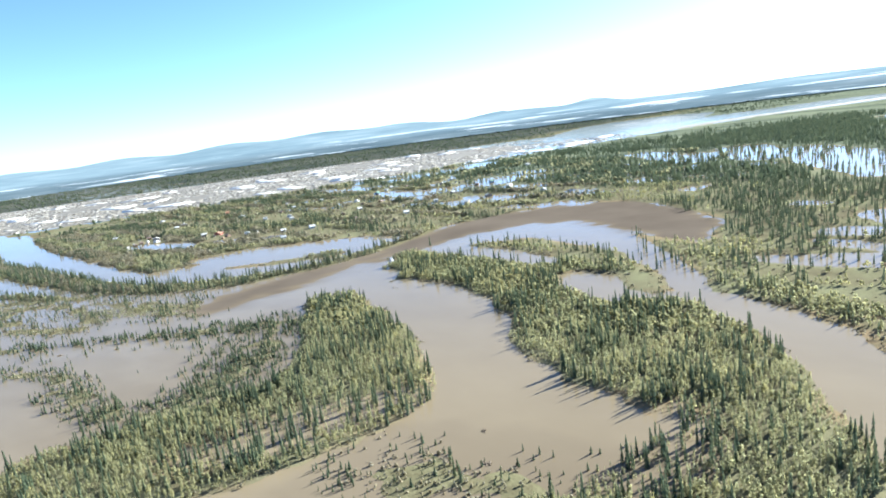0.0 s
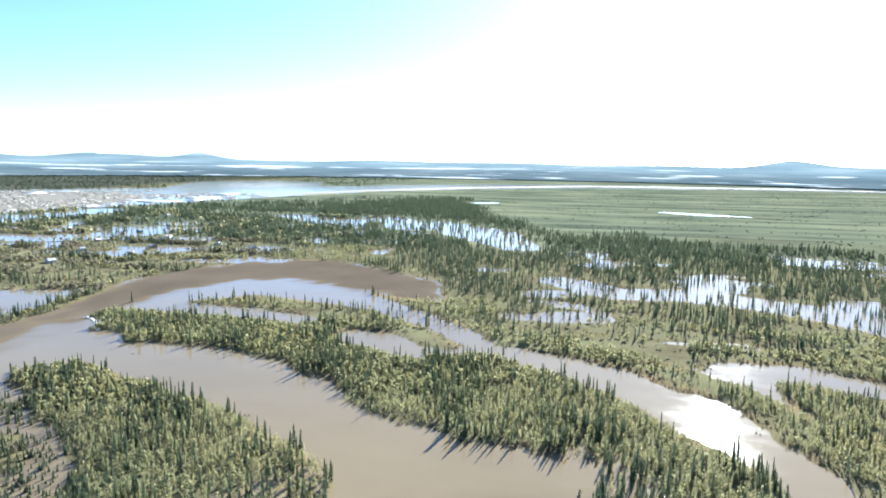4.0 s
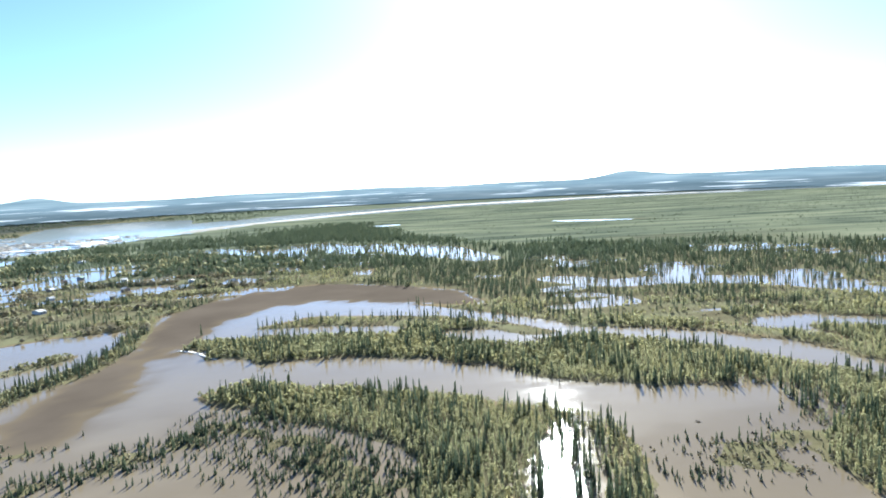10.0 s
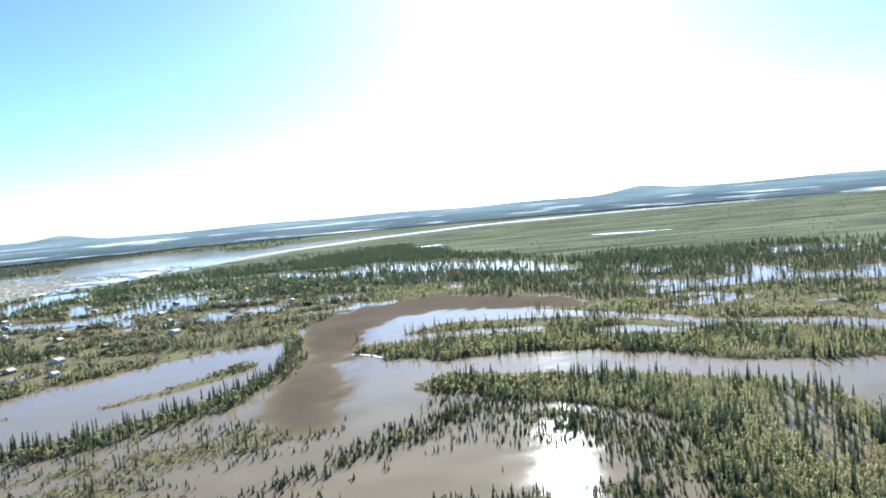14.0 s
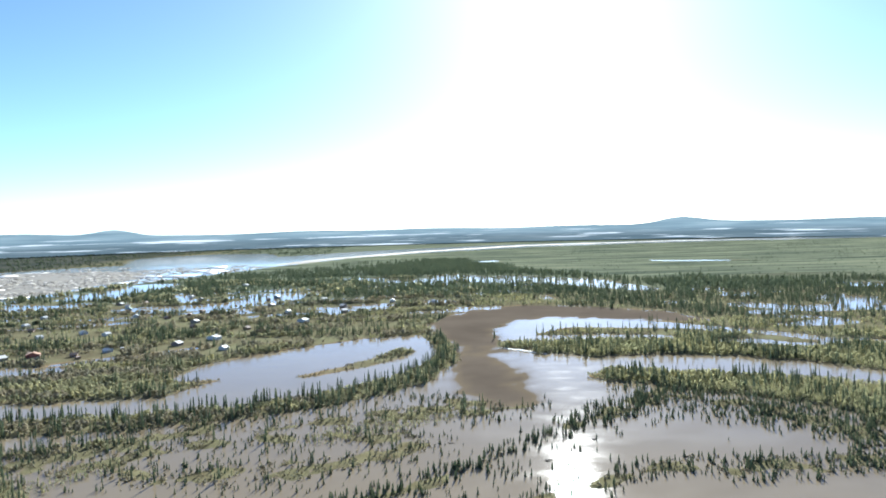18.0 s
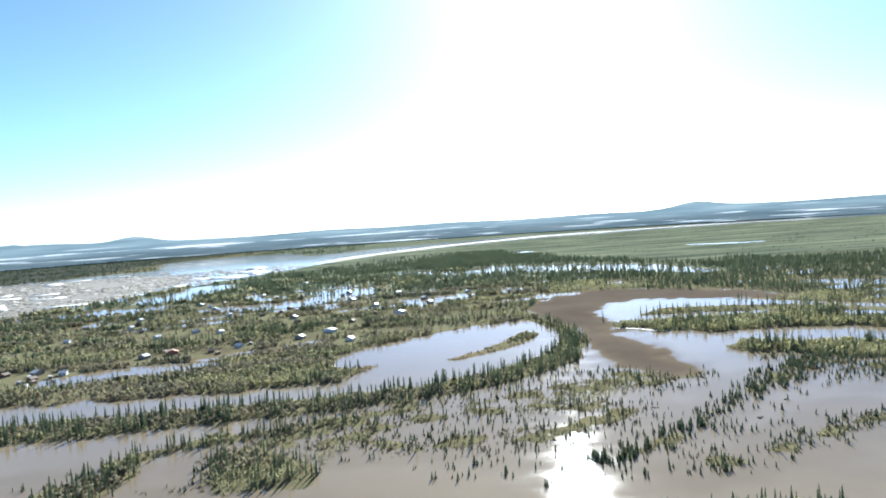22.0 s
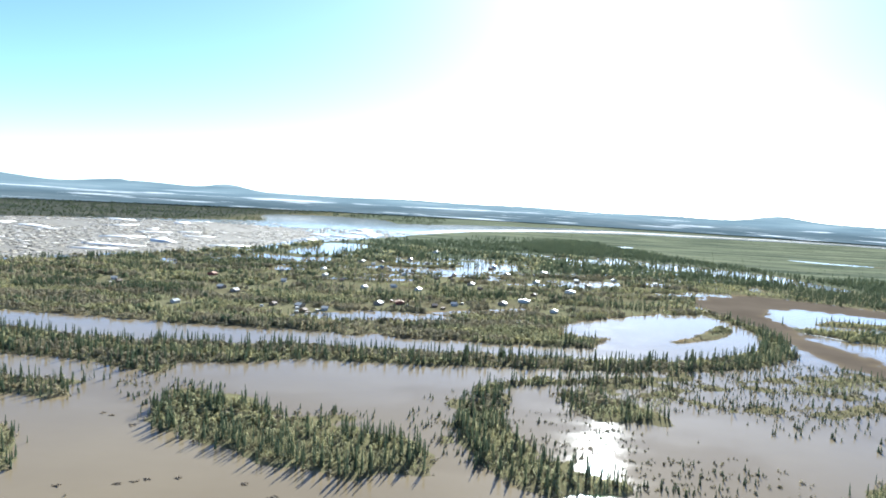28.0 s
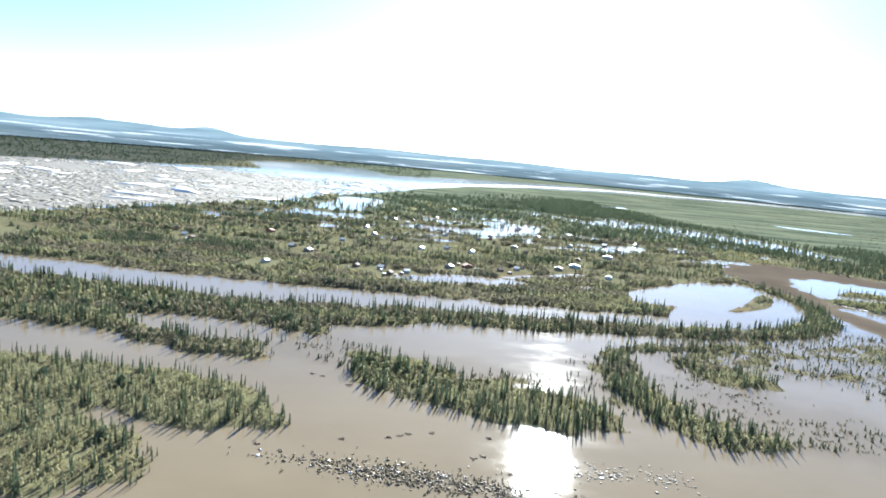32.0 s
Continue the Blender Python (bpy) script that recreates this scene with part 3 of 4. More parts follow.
def stand(name, kinds, places, sizes, wide, mat, label, category, seed):
    """Very many trees of one kind, joined."""
    if not len(places):
        return None
    rng = np.random.RandomState(seed)
    pick = rng.randint(0, len(kinds), len(places))
    spin = rng.uniform(0, 2 * np.pi, len(places))
    broad = wide * rng.uniform(0.8, 1.25, len(places))
    lean = rng.normal(0, 0.03, (len(places), 2))
    own = np.clip(rng.normal(0.5, 0.2, len(places)) + waves(places[:, :2], 90, seed) * 0.22, 0, 1)
    vs, fs, ns, tone, n = [], [], [], [], 0
    for k, (kv, kf) in enumerate(kinds):
        s = np.where(pick == k)[0]
        if not len(s):
            continue
        c, q = np.cos(spin[s])[:, None], np.sin(spin[s])[:, None]
        size, b = sizes[s][:, None], broad[s][:, None]
        z = kv[None, :, 2] * size
        x = (kv[None, :, 0] * c - kv[None, :, 1] * q) * size * b + places[s, 0][:, None] + z * lean[s, 0][:, None]
        y = (kv[None, :, 0] * q + kv[None, :, 1] * c) * size * b + places[s, 1][:, None] + z * lean[s, 1][:, None]
        vs.append(np.stack([x, y, z + places[s, 2][:, None]], -1).reshape(-1, 3))
        fs.append((kf[None] + (n + np.arange(len(s)) * len(kv))[:, None, None]).reshape(-1, 3))
        kn = rounded(kv)
        ns.append(np.stack([kn[None, :, 0] * c - kn[None, :, 1] * q, kn[None, :, 0] * q + kn[None, :, 1] * c, np.repeat(kn[None, :, 2], len(s), 0)], -1).reshape(-1, 3))
        tone.append(np.repeat(own[s], len(kv)))
        n += len(s) * len(kv)
    me = mesh_from(name, np.vstack(vs), np.vstack(fs), mat)
    me.attributes.new("tone", "FLOAT", "POINT").data.foreach_set("value", np.concatenate(tone).astype(np.float32))
    if mat is not NEEDLES:
        soften(me, np.vstack(ns))
    return tagged(new(name, me), label, category, kind="stuff")


def scatter(x0, x1, y0, y1, per, chance, seed):
    """Places in a rectangle, at most one to `per` square metres, kept by chance(points, inland)."""
    rng = np.random.RandomState(seed)
    p = np.column_stack([rng.uniform(x0, x1, int((x1 - x0) * (y1 - y0) / per)), rng.uniform(y0, y1, int((x1 - x0) * (y1 - y0) / per))])
    d = dryness(p)
    keep = rng.rand(len(p)) < chance(p, d)
    for run in (*OPEN_RUNS, BROWN_RUN, WATER_RUNS["pale_patch"]):
        keep &= (inside(p, run) + waves(p, 30, 71) * 5 < 0) | (rng.rand(len(p)) < 0.02)
    for x, y in HOMES_NEAR + HOMES_FAR:
        keep &= np.hypot(p[:, 0] - x, (p[:, 1] - y + 9) * 0.75) > 20
    p, d = p[keep], d[keep]
    return np.column_stack([p, np.clip(d * 0.08, -0.3, 0.4)]), d


def zone(p, *names):
    best = np.full(len(p), -1e9)
    for n in names:
        best = np.maximum(best, inside(p, LAND_RUNS[n] if n in LAND_RUNS else BOG_RUNS[n]))
    return best


WOODS = ("forest_point", "south_wood")
BELTS = ("hook_arm", "lake_bank", "lake_belt", "channel_belt", "spruce_tongue", "hook", "hook_inner", "low_island", "end_island", "channel_spit")


def patchy(p, size, seed, low, high):
    return np.clip((waves(p, size, seed) - low) / (high - low), 0, 1)


def dry_land(p):
    return (p[:, 0] > 455) | (p[:, 1] > np.interp(p[:, 0], [-1400, -270, -200, 0, 300], [425, 430, 560, 575, 640])) | (zone(p, "east_belt", "east_bank") > 0)


def dark_block(p):
    return np.max([inside(p, run) for run in DARK_RUNS], axis=0) + waves(p, 40, 30) * 6


def glade(p):
    return np.max([inside(p, run) for run in GLADE_RUNS], axis=0)


def near_spruce(p, d):
    woods, belts, bog = zone(p, *WOODS), zone(p, *BELTS), zone(p, *BOG_RUNS)
    c = np.where((woods > 0) & (d > 0), 0.1 + 0.42 * patchy(p, 60, 21, 0.0, 0.5), 0)
    c = np.where((woods > 0) & (d <= 0) & (glade(p) > -14), 0.32, c)
    c = np.where((belts > -4) & (d > -6), 0.19 + 0.36 * (d < 12) * patchy(p, 26, 38, -0.4, 0.4), c)
    c = np.where((bog > 0) & (d < 4), np.maximum(c, 0.06 + 0.15 * patchy(p, 45, 22, -0.2, 0.6)), c)
    c = np.where(zone(p, "lake_row") + waves(p, 20, 25) * 6 > 0, 0.1, c)
    c = np.where(zone(p, "south_bog") + waves(p, 20, 26) * 8 > 0, np.maximum(c, 0.04 + 0.1 * patchy(p, 22, 27, 0.0, 0.5)), c)
    c = np.where(zone(p, "mid_bog") > -4, np.maximum(c, 0.08 + 0.16 * patchy(p, 45, 36, -0.1, 0.5)), c)
    c = np.where((inside(p, REED_RUN) > 0) & (belts < 0), 0.025, c)
    drowned = np.max([inside(p, run) for run in DROWNED_RUNS], axis=0) + waves(p, 20, 37) * 3
    c = np.where(drowned > 0, np.maximum(c, 0.3), c)
    c = np.where((dark_block(p) > 0) & (d > 0), 0.8, c)
    return np.where((c == 0) & (d > 0) & dry_land(p), 0.03 + 0.4 * patchy(p * (0.35, 1.5), 60, 23, 0.25, 0.55), c)


def near_leafy(p, d):
    woods, belts = zone(p, *WOODS), zone(p, *BELTS)
    c = np.where((woods > 0) & (d > 1), 0.95, 0)
    c = np.where((woods > 0) & (d <= 1) & (glade(p) > -14), 0.55, c)
    c = np.where((belts > 0) & (d > 0), 0.62, c)
    return np.where((c == 0) & (d > 2) & dry_land(p), np.where(p[:, 0] < 0, 0.26 + 0.6 * patchy(p * (0.35, 1.5), 70, 24, -0.2, 0.3), 0.2 + 0.7 * patchy(p * (0.5, 1.3), 70, 24, -0.3, 0.3)), c)


def mid_spruce(p, d):
    east = p[:, 0] > 180 + 0.25 * (800 - p[:, 1])
    c = np.where(d > 0, np.where(east, 0.06 + 0.5 * patchy(p, 120, 31, 0.0, 0.5), 0.02 + 0.55 * patchy(p * (0.3, 1.6), 90, 32, 0.2, 0.6)), 0)
    dark = np.clip((p[:, 1] - 690 + waves(p, 160, 33) * 60) / 60, 0, 1) * east
    c = np.where((dark_block(p) > 0) & (d > 0), 0.9, c)
    c = np.maximum(c, 0.5 * dark * (d > 0)) * np.where(east, np.clip(d / 28, 0.25, 1), 1)
    return np.where((d <= 0) & east & (p[:, 1] > 520), 0.34 * patchy(p, 40, 34, -0.4, 0.4), c)


def mid_leafy(p, d):
    east = p[:, 0] > 180 + 0.25 * (800 - p[:, 1])
    dark = np.clip((p[:, 1] - 690 + waves(p, 160, 33) * 60) / 60, 0, 1) * east
    return np.where(d > 2, (0.1 + 0.8 * patchy(p * (0.3, 1.6), 90, 35, -0.1, 0.35)) * (1 - 0.85 * dark), 0)


def far_spruce(p, d):
    x, y = p[:, 0], p[:, 1]
    edge = np.interp(x, [-1200, -700, -675, -350, -60, 20, 90, 190, 350, 733, 900, 1600], [1300, 1400, 1650, 2060, 2350, 2250, 1950, 1650, 1341, 1194, 1060, 1000])
    core = np.clip((edge - y + waves(p, 240, 41) * 110) / np.interp(y, [1000, 1500, 2400], [80, 140, 420]), 0, 1)
    core *= np.where(x < -250, 0.25 + 0.75 * patchy(p, 130, 42, -0.1, 0.4) * (y > 1080), 1)
    c = np.where(d > 0, core * np.clip(d / 75, 0.14, 0.8), core * 0.26 * patchy(p, 60, 44, -0.3, 0.4))
    return np.where(inside(p, RIVER_RUN) > -15, 0, c)


def far_leafy(p, d):
    x, y = p[:, 0], p[:, 1]
    return np.where((d > 0) & (x < 0) & (y < 1500), 0.7 * patchy(p * (0.4, 1.5), 120, 45, -0.1, 0.4), 0)


places, inland = scatter(-1000, 620, -10, 640, 13, near_spruce, 1)
rng = np.random.RandomState(5)
bog = (inland < 1) & (glade(places[:, :2]) < -14)
low_row = bog & (zone(places[:, :2], *BELTS) < -5)
tall = np.where(bog, rng.uniform(3, 7, len(places)), rng.uniform(5.5, 10, len(places)) + 1.6 * (zone(places[:, :2], *WOODS, "lake_belt", "channel_belt", "hook", "spruce_tongue") > 0))
FLOWN = ([-504, -92, 0, 230, 517], [-198, -35, 0, 88, 220])
stretch = np.where((places[:, 1] - np.interp(places[:, 0], *FLOWN) < 330) & ~low_row)[0][:290]
single_spruces = np.column_stack([places, tall])[stretch]
rest = np.setdiff1d(np.where(~low_row)[0], stretch)
stand("spruce_forest", SPRUCE_NEAR, places[rest], tall[rest], 1.0, NEEDLES, "dark narrow spruces standing close in floodwater", "spruces", 11)


def bog_spruce(p, d):
    c = np.where(zone(p, *BOG_RUNS) > -6, 0.09 + 0.26 * patchy(p, 40, 22, -0.1, 0.6), 0)
    c = np.where(inside(p, REED_RUN) > 0, 0.03, c)
    c = np.where(zone(p, "lake_row") + waves(p, 20, 25) * 8 > 0, 0.25 + 0.5 * patchy(p, 22, 40, -0.3, 0.4), c)
    c = np.where(zone(p, "pond_rim") + waves(p, 18, 39) * 5 > 0, 0.3 + 0.5 * np.clip((p[:, 0] - 60) / 60, 0, 1), c)
    c = np.where(zone(p, "row_fringe") + waves(p, 20, 28) * 6 > 0, 0.4, c)
    return np.where(zone(p, "south_bog") + waves(p, 20, 26) * 8 > 0, np.maximum(c, 0.25 + 0.7 * patchy(p, 24, 27, -0.2, 0.4)), c)


places, inland = scatter(-620, 440, 60, 470, 8, bog_spruce, 9)
sown = np.random.RandomState(14)
spot = np.column_stack([sown.uniform(-30, 210, 5200), sown.uniform(300, 430, 5200)])
deep = inside(spot, SPRINKLE_RUN) + waves(spot, 30, 29) * 10
spot = spot[(deep > 0) & (sown.rand(len(spot)) < 0.03 + 0.3 * patchy(spot, 26, 27, 0.1, 0.7) + 0.12 * np.clip((spot[:, 0] - 70) / 70, 0, 1))]
more = np.column_stack([sown.uniform(-190, -10, 2600), sown.uniform(205, 325, 2600)])
more = more[(inside(more, SPRINKLE_RUN_B) + waves(more, 30, 29) * 8 > 0) & (sown.rand(len(more)) < 0.02 + 0.3 * patchy(more, 26, 33, 0.2, 0.7))]
scant = np.column_stack([sown.uniform(-260, 60, 7000), sown.uniform(130, 330, 7000)])
scant = scant[(inside(scant, SPRINKLE_RUN_C) + waves(scant, 30, 29) * 8 > 0) & (sown.rand(len(scant)) < 0.05 + 0.24 * patchy(scant, 24, 35, 0.0, 0.7))]
spot = np.vstack([spot, more, scant])
places = np.vstack([places, np.column_stack([spot, np.full(len(spot), -0.1)])])
sizes = np.where(zone(places[:, :2], "lake_row") > -2, rng.uniform(2.2, 5.0, len(places)), rng.uniform(1.6, 4.0, len(places)))
stand("bog_spruces", SPRUCE_LOW, places, sizes, 1.0, NEEDLES, "short stunted spruces dotted over brown shallow water", "spruces", 24)

places, inland = scatter(-1000, 620, -10, 640, 3.7, near_leafy, 2)
belt = zone(places[:, :2], *BELTS) > 0
tall = np.where(belt, rng.uniform(2.4, 5.2, len(places)), rng.uniform(2.9, 5.9, len(places))) * np.clip(0.55 + inland * 0.05 + 0.4 * (glade(places[:, :2]) > -14), 0.55, 1)
stretch = np.where(places[:, 1] - np.interp(places[:, 0], *FLOWN) < 330)[0][:290]
single_leafy = np.column_stack([places, tall])[stretch]
rest = np.setdiff1d(np.arange(len(places)), stretch)
flown = np.interp(places[:, 0], *FLOWN)
close = rest[(places[rest, 1] - flown[rest]) < 385]
further = np.setdiff1d(rest, close)[::3]
further = np.sort(np.concatenate([further, np.setdiff1d(rest, close)[1::3]]))
budding = (places[:, 0] < -20 + waves(places[:, :2], 60, 67) * 25) & (waves(places[:, :2], 48, 68) > -0.75)
dull, close = close[budding[close]], close[~budding[close]]
stand("broadleaf_forest", LEAFY_NEAR, places[close], tall[close], 0.62, LEAVES, "fresh green birch and willow wood in spring leaf", "trees", 12)
stand("budding_willow_wood", LEAFY_DULL, places[dull], tall[dull], 0.7, OLIVE, "olive willow wood just coming into leaf", "trees", 26)
bare = (waves(places[:, :2] * (0.4, 1.5), 110, 66) > -0.05) & (places[:, 0] < -150)
grey, further = further[bare[further]], further[~bare[further]]
grey = grey[np.arange(len(grey)) % 4 > 0]
stand("bare_thicket", LEAFY_MID, places[grey], tall[grey], 1.35, TWIGS, "grey-brown thicket of willows not yet in leaf", "thicket", 25)
dull, further = further[budding[further]], further[~budding[further]]
dull = dull[np.arange(len(dull)) % 5 > 0]
stand("broadleaf_belt", LEAFY_MID, places[further], tall[further], 0.9, LEAVES, "green willow and birch along the far banks", "trees", 21)
stand("budding_willow_belt", LEAFY_MID, places[dull], tall[dull], 1.25, OLIVE, "olive willows coming into leaf along the oxbow", "trees", 27)


def willow(p, d):
    bogs = zone(p, *(n for n in BOG_RUNS if n not in ("south_bog", "lake_row", "row_fringe")))
    c = np.where((bogs > -6) & (d > -5), 0.3 + 0.5 * patchy(p, 25, 48, -0.2, 0.4), 0)
    c = np.where((d > -1) & (d < 7), np.maximum(c, 0.4), c)
    c = np.where(np.max([inside(p, run) for run in SHALLOW_RUNS], axis=0) > 1, 0.04, c)
    return np.where((np.maximum(inside(p, SHALLOW_RUNS[2]), inside(p, REED_RUN)) > 0) & (zone(p, *BELTS) < 0), 0.12 + 0.55 * patchy(p * (0.6, 1.4), 16, 74, -0.1, 0.6), c)


places, inland = scatter(-1000, 620, 0, 640, 7, willow, 22)
stand("willow_scrub", WILLOW, places, rng.uniform(0.8, 2.2, len(places)), 1.3, TWIGS, "low brown willow scrub half under water", "scrub", 19)


def marsh_willow(p, d):
    return np.where(np.max([inside(p, run) for run in MARSH_RUNS], axis=0) + waves(p, 14, 73) * 4 > 0, 0.9, 0)


places, inland = scatter(-330, -30, 240, 410, 5, marsh_willow, 31)
stand("marsh_willows", LEAFY_DULL, places, rng.uniform(1.4, 3.2, len(places)), 0.9, OLIVE, "round olive willow bushes standing in the marsh", "scrub", 32)

places, inland = scatter(-1150, 900, 640, 1060, 24, mid_spruce, 3)
stand("distant_spruce_forest", SPRUCE_MID, places, rng.uniform(6, 11, len(places)), 0.95, NEEDLES, "dark spruce forest with flooded floor", "spruces", 13)
places, inland = scatter(-1150, 900, 640, 1060, 23, mid_leafy, 4)
sizes = rng.uniform(2.6, 6.0, len(places))
dull = (places[:, 0] < -20) & (waves(places[:, :2] * (0.4, 1.4), 90, 69) > -0.35)
stand("distant_broadleaf_forest", LEAFY_MID, places[~dull], sizes[~dull], 1.1, LEAVES, "green willow and birch scrub across the river", "trees", 14)
grey = dull & (waves(places[:, :2] * (0.35, 1.6), 100, 70) > -0.02)
stand("village_thicket", LEAFY_MID, places[grey], sizes[grey] * 1.15, 1.9, TWIGS, "grey-brown bare thickets round the village", "thicket", 29)
dull &= ~grey
stand("village_scrub", LEAFY_MID, places[dull], sizes[dull] * 1.1, 1.9, OLIVE, "olive willow scrub round the village", "trees", 28)
places, inland = scatter(-1500, 1700, 1060, 2750, 40, far_spruce, 6)
stand("horizon_spruce_forest", SPRUCE_FAR, places, rng.uniform(6.5, 11, len(places)), 1.25, NEEDLES, "far dark band of spruce forest", "spruces", 15)
places, inland = scatter(-1200, 200, 1060, 1600, 80, far_leafy, 7)
stand("horizon_scrub", LEAFY_FAR, places, rng.uniform(5, 9, len(places)), 1.6, OLIVE, "far olive willow scrub", "trees", 16)


def tussock(p, d):
    return np.where(d > 1, 0.2 + 0.6 * patchy(p * (0.4, 1.4), 50, 47, -0.1, 0.4), 0)


places, inland = scatter(-1100, 700, 430, 1060, 44, tussock, 23)
stand("meadow_scrub", LEAFY_FAR, places, rng.uniform(0.5, 1.6, len(places)), 2.6, TWIGS, "low brown scrub and tussocks between the houses", "scrub", 20)


def beyond_river(p, d):
    return np.where((d > 10) & (p[:, 0] < -300 - (p[:, 1] - 2500) * -0.1), 0.4 + 0.6 * patchy(p * (1, 0.5), 300, 46, -0.2, 0.4), 0)


places, inland = scatter(-4200, -600, -600, 4100, 760, beyond_river, 8)
stand("far_bank_forest", SPRUCE_FAR, places, rng.uniform(4, 7, len(places)), 5.0, NEEDLES, "dark forest across the ice-filled river", "spruces", 17)


def muskeg(p, d):
    return np.where(d > 5, patchy(p * (0.36, 1.3), 130, 43, 0.05, 0.6) * (0.35 + 0.65 * patchy(p, 420, 49, -0.4, 0.3)), 0)


places, inland = scatter(-200, 2600, 1150, 3300, 170, muskeg, 10)
stand("muskeg_scrub", LEAFY_FAR, places, rng.uniform(0.8, 2.2, len(places)), 3.2, NEEDLES, "low dark scrub in stripes over the muskeg", "scrub", 18)


def part(name, verts, faces, mat, parent, label="", tone=None):
    me = mesh_from(name, verts, faces, mat)
    if tone is not None:
        me.attributes.new("tone", "FLOAT", "POINT").data.foreach_set("value", np.full(len(verts), tone, np.float32))
        if mat is not NEEDLES:
            soften(me, rounded(verts))
    ob = new(name, me)
    ob.parent = parent
    return tagged(ob, label) if label else ob


def tree_thing(name, crown, trunk, mat, label, group, tone):
    root = tagged(new(name), label, "tree", group)
    part("trunk", *trunk, BARK, root)
    part("crown", *crown, mat, root, "", tone)
    return root


def plant(models, spots, seed):
    rng = np.random.RandomState(seed)
    for i, (x, y, z, h) in enumerate(spots):
        m = models[i % len(models)]
        at = Matrix.LocRotScale((x, y, z), Euler((0, 0, rng.uniform(0, 6.28))), (h * rng.uniform(0.85, 1.2),) * 2 + (h,))
        if i < len(models):
            m.matrix_basis = at
        else:
            ob = copy_thing(m, at)
            ob.scale = at.to_scale()


spruces = [tree_thing("spruce_tree", spruce_crown(60 + i, 14, 7, 0.066 + 0.008 * i), stem(0.018, 0.97, 6), NEEDLES, "narrow dark spruce at the edge of brown floodwater", "spruces along the flooded banks", 0.3 + 0.1 * i) for i in range(5)]
plant(spruces, single_spruces, 8)
birches = [tree_thing("broadleaf_tree", leafy_crown(60 + i, 80, 9, 0.085), stem(0.02, 0.8, 6), LEAVES, "round young birch in fresh green leaf", "birches on the flooded banks", 0.3 + 0.1 * i) for i in range(5)]
plant(birches, single_leafy, 9)


# ================= ice, drift and village =================
def slabs(name, places, sizes, thick, mat, label, category, seed, stretch=1.0, group=""):
    """Broken flat pieces with real edges, joined; with a group, one countable piece."""
    rng = np.random.RandomState(seed)
    n, k = len(places), 6
    a = np.linspace(0, 2 * np.pi, k, endpoint=False)[None] + rng.uniform(-0.35, 0.35, (n, k))
    r = sizes[:, None] * rng.uniform(0.55, 1.0, (n, k))
    turn = rng.uniform(0, np.pi, n)[:, None]
    px, py = r * np.cos(a) * stretch, r * np.sin(a)
    x = px * np.cos(turn) - py * np.sin(turn) + places[:, 0][:, None]
    y = px * np.sin(turn) + py * np.cos(turn) + places[:, 1][:, None]
    top = np.repeat((thick * rng.uniform(0.4, 1.3, n))[:, None], k, 1) + rng.uniform(-0.2, 0.2, (n, k)) * thick
    v = np.concatenate([np.stack([x, y, top], -1), np.stack([x * 1.0, y, top * 0 - 0.1], -1)], 1).reshape(-1, 3)
    one = [(0, j, j + 1) for j in range(1, k - 1)]
    for j in range(k):
        i = (j + 1) % k
        one += [(j, j + k, i), (i, j + k, i + k)]
    f = (np.array(one)[None] + (np.arange(n) * 2 * k)[:, None, None]).reshape(-1, 3)
    ob = new(name, mesh_from(name, v, f, mat))
    return tagged(ob, label, category, group) if group else tagged(ob, label, category, kind="stuff")


def ice_material():
    m, t, b = material("dirty_river_ice", 0.8, 0, 0.1)
    geo = t.nodes.new("ShaderNodeNewGeometry")
    c = ramp(t, geo.outputs["Random Per Island"], [(0.0, (0.085, 0.072, 0.052)), (0.5, (0.15, 0.135, 0.105)), (0.8, (0.24, 0.225, 0.185)), (1.0, (0.66, 0.64, 0.59))])
    t.links.new(blend(t, 0.22, c, ramp(t, noise_tex(t, 0.6, 4, 0.6), [(0.3, (0.17, 0.125, 0.085)), (0.7, (0.6, 0.56, 0.5))])), b.inputs["Base Color"])
    return m


FLOES = ice_material()
rng = np.random.RandomState(31)
p = np.column_stack([rng.uniform(-2600, -300, 52000), rng.uniform(-300, 2900, 52000)])
on = inside(p, RIVER_RUN) + waves(p, 60, 51) * 14
lead = waves(p * (0.5, 1.0), 260, 52)
p = p[(on > 2) & (p[:, 1] < 2150 + waves(p, 200, 55) * 80) & (lead < 0.62) & (rng.rand(len(p)) < 0.75)]
slabs("ice_floes", p, rng.uniform(2.2, 10.0, len(p)) * (0.8 + 0.6 * rng.rand(len(p)) ** 6), 0.4, FLOES, "dirty white ice floes packed on the wide river", "ice", 32, 1.5)
big = np.column_stack([rng.uniform(-2200, -700, 70), rng.uniform(300, 2300, 70)])
big = big[inside(big, RIVER_RUN) > 40]
for i, spot in enumerate(big):
    slabs("ice_sheet", spot[None], rng.uniform(18, 45, 1), 0.75, ICE, "large pale unbroken sheet of river ice", "ice sheet", 300 + i, 2.2, "sheets on the river")

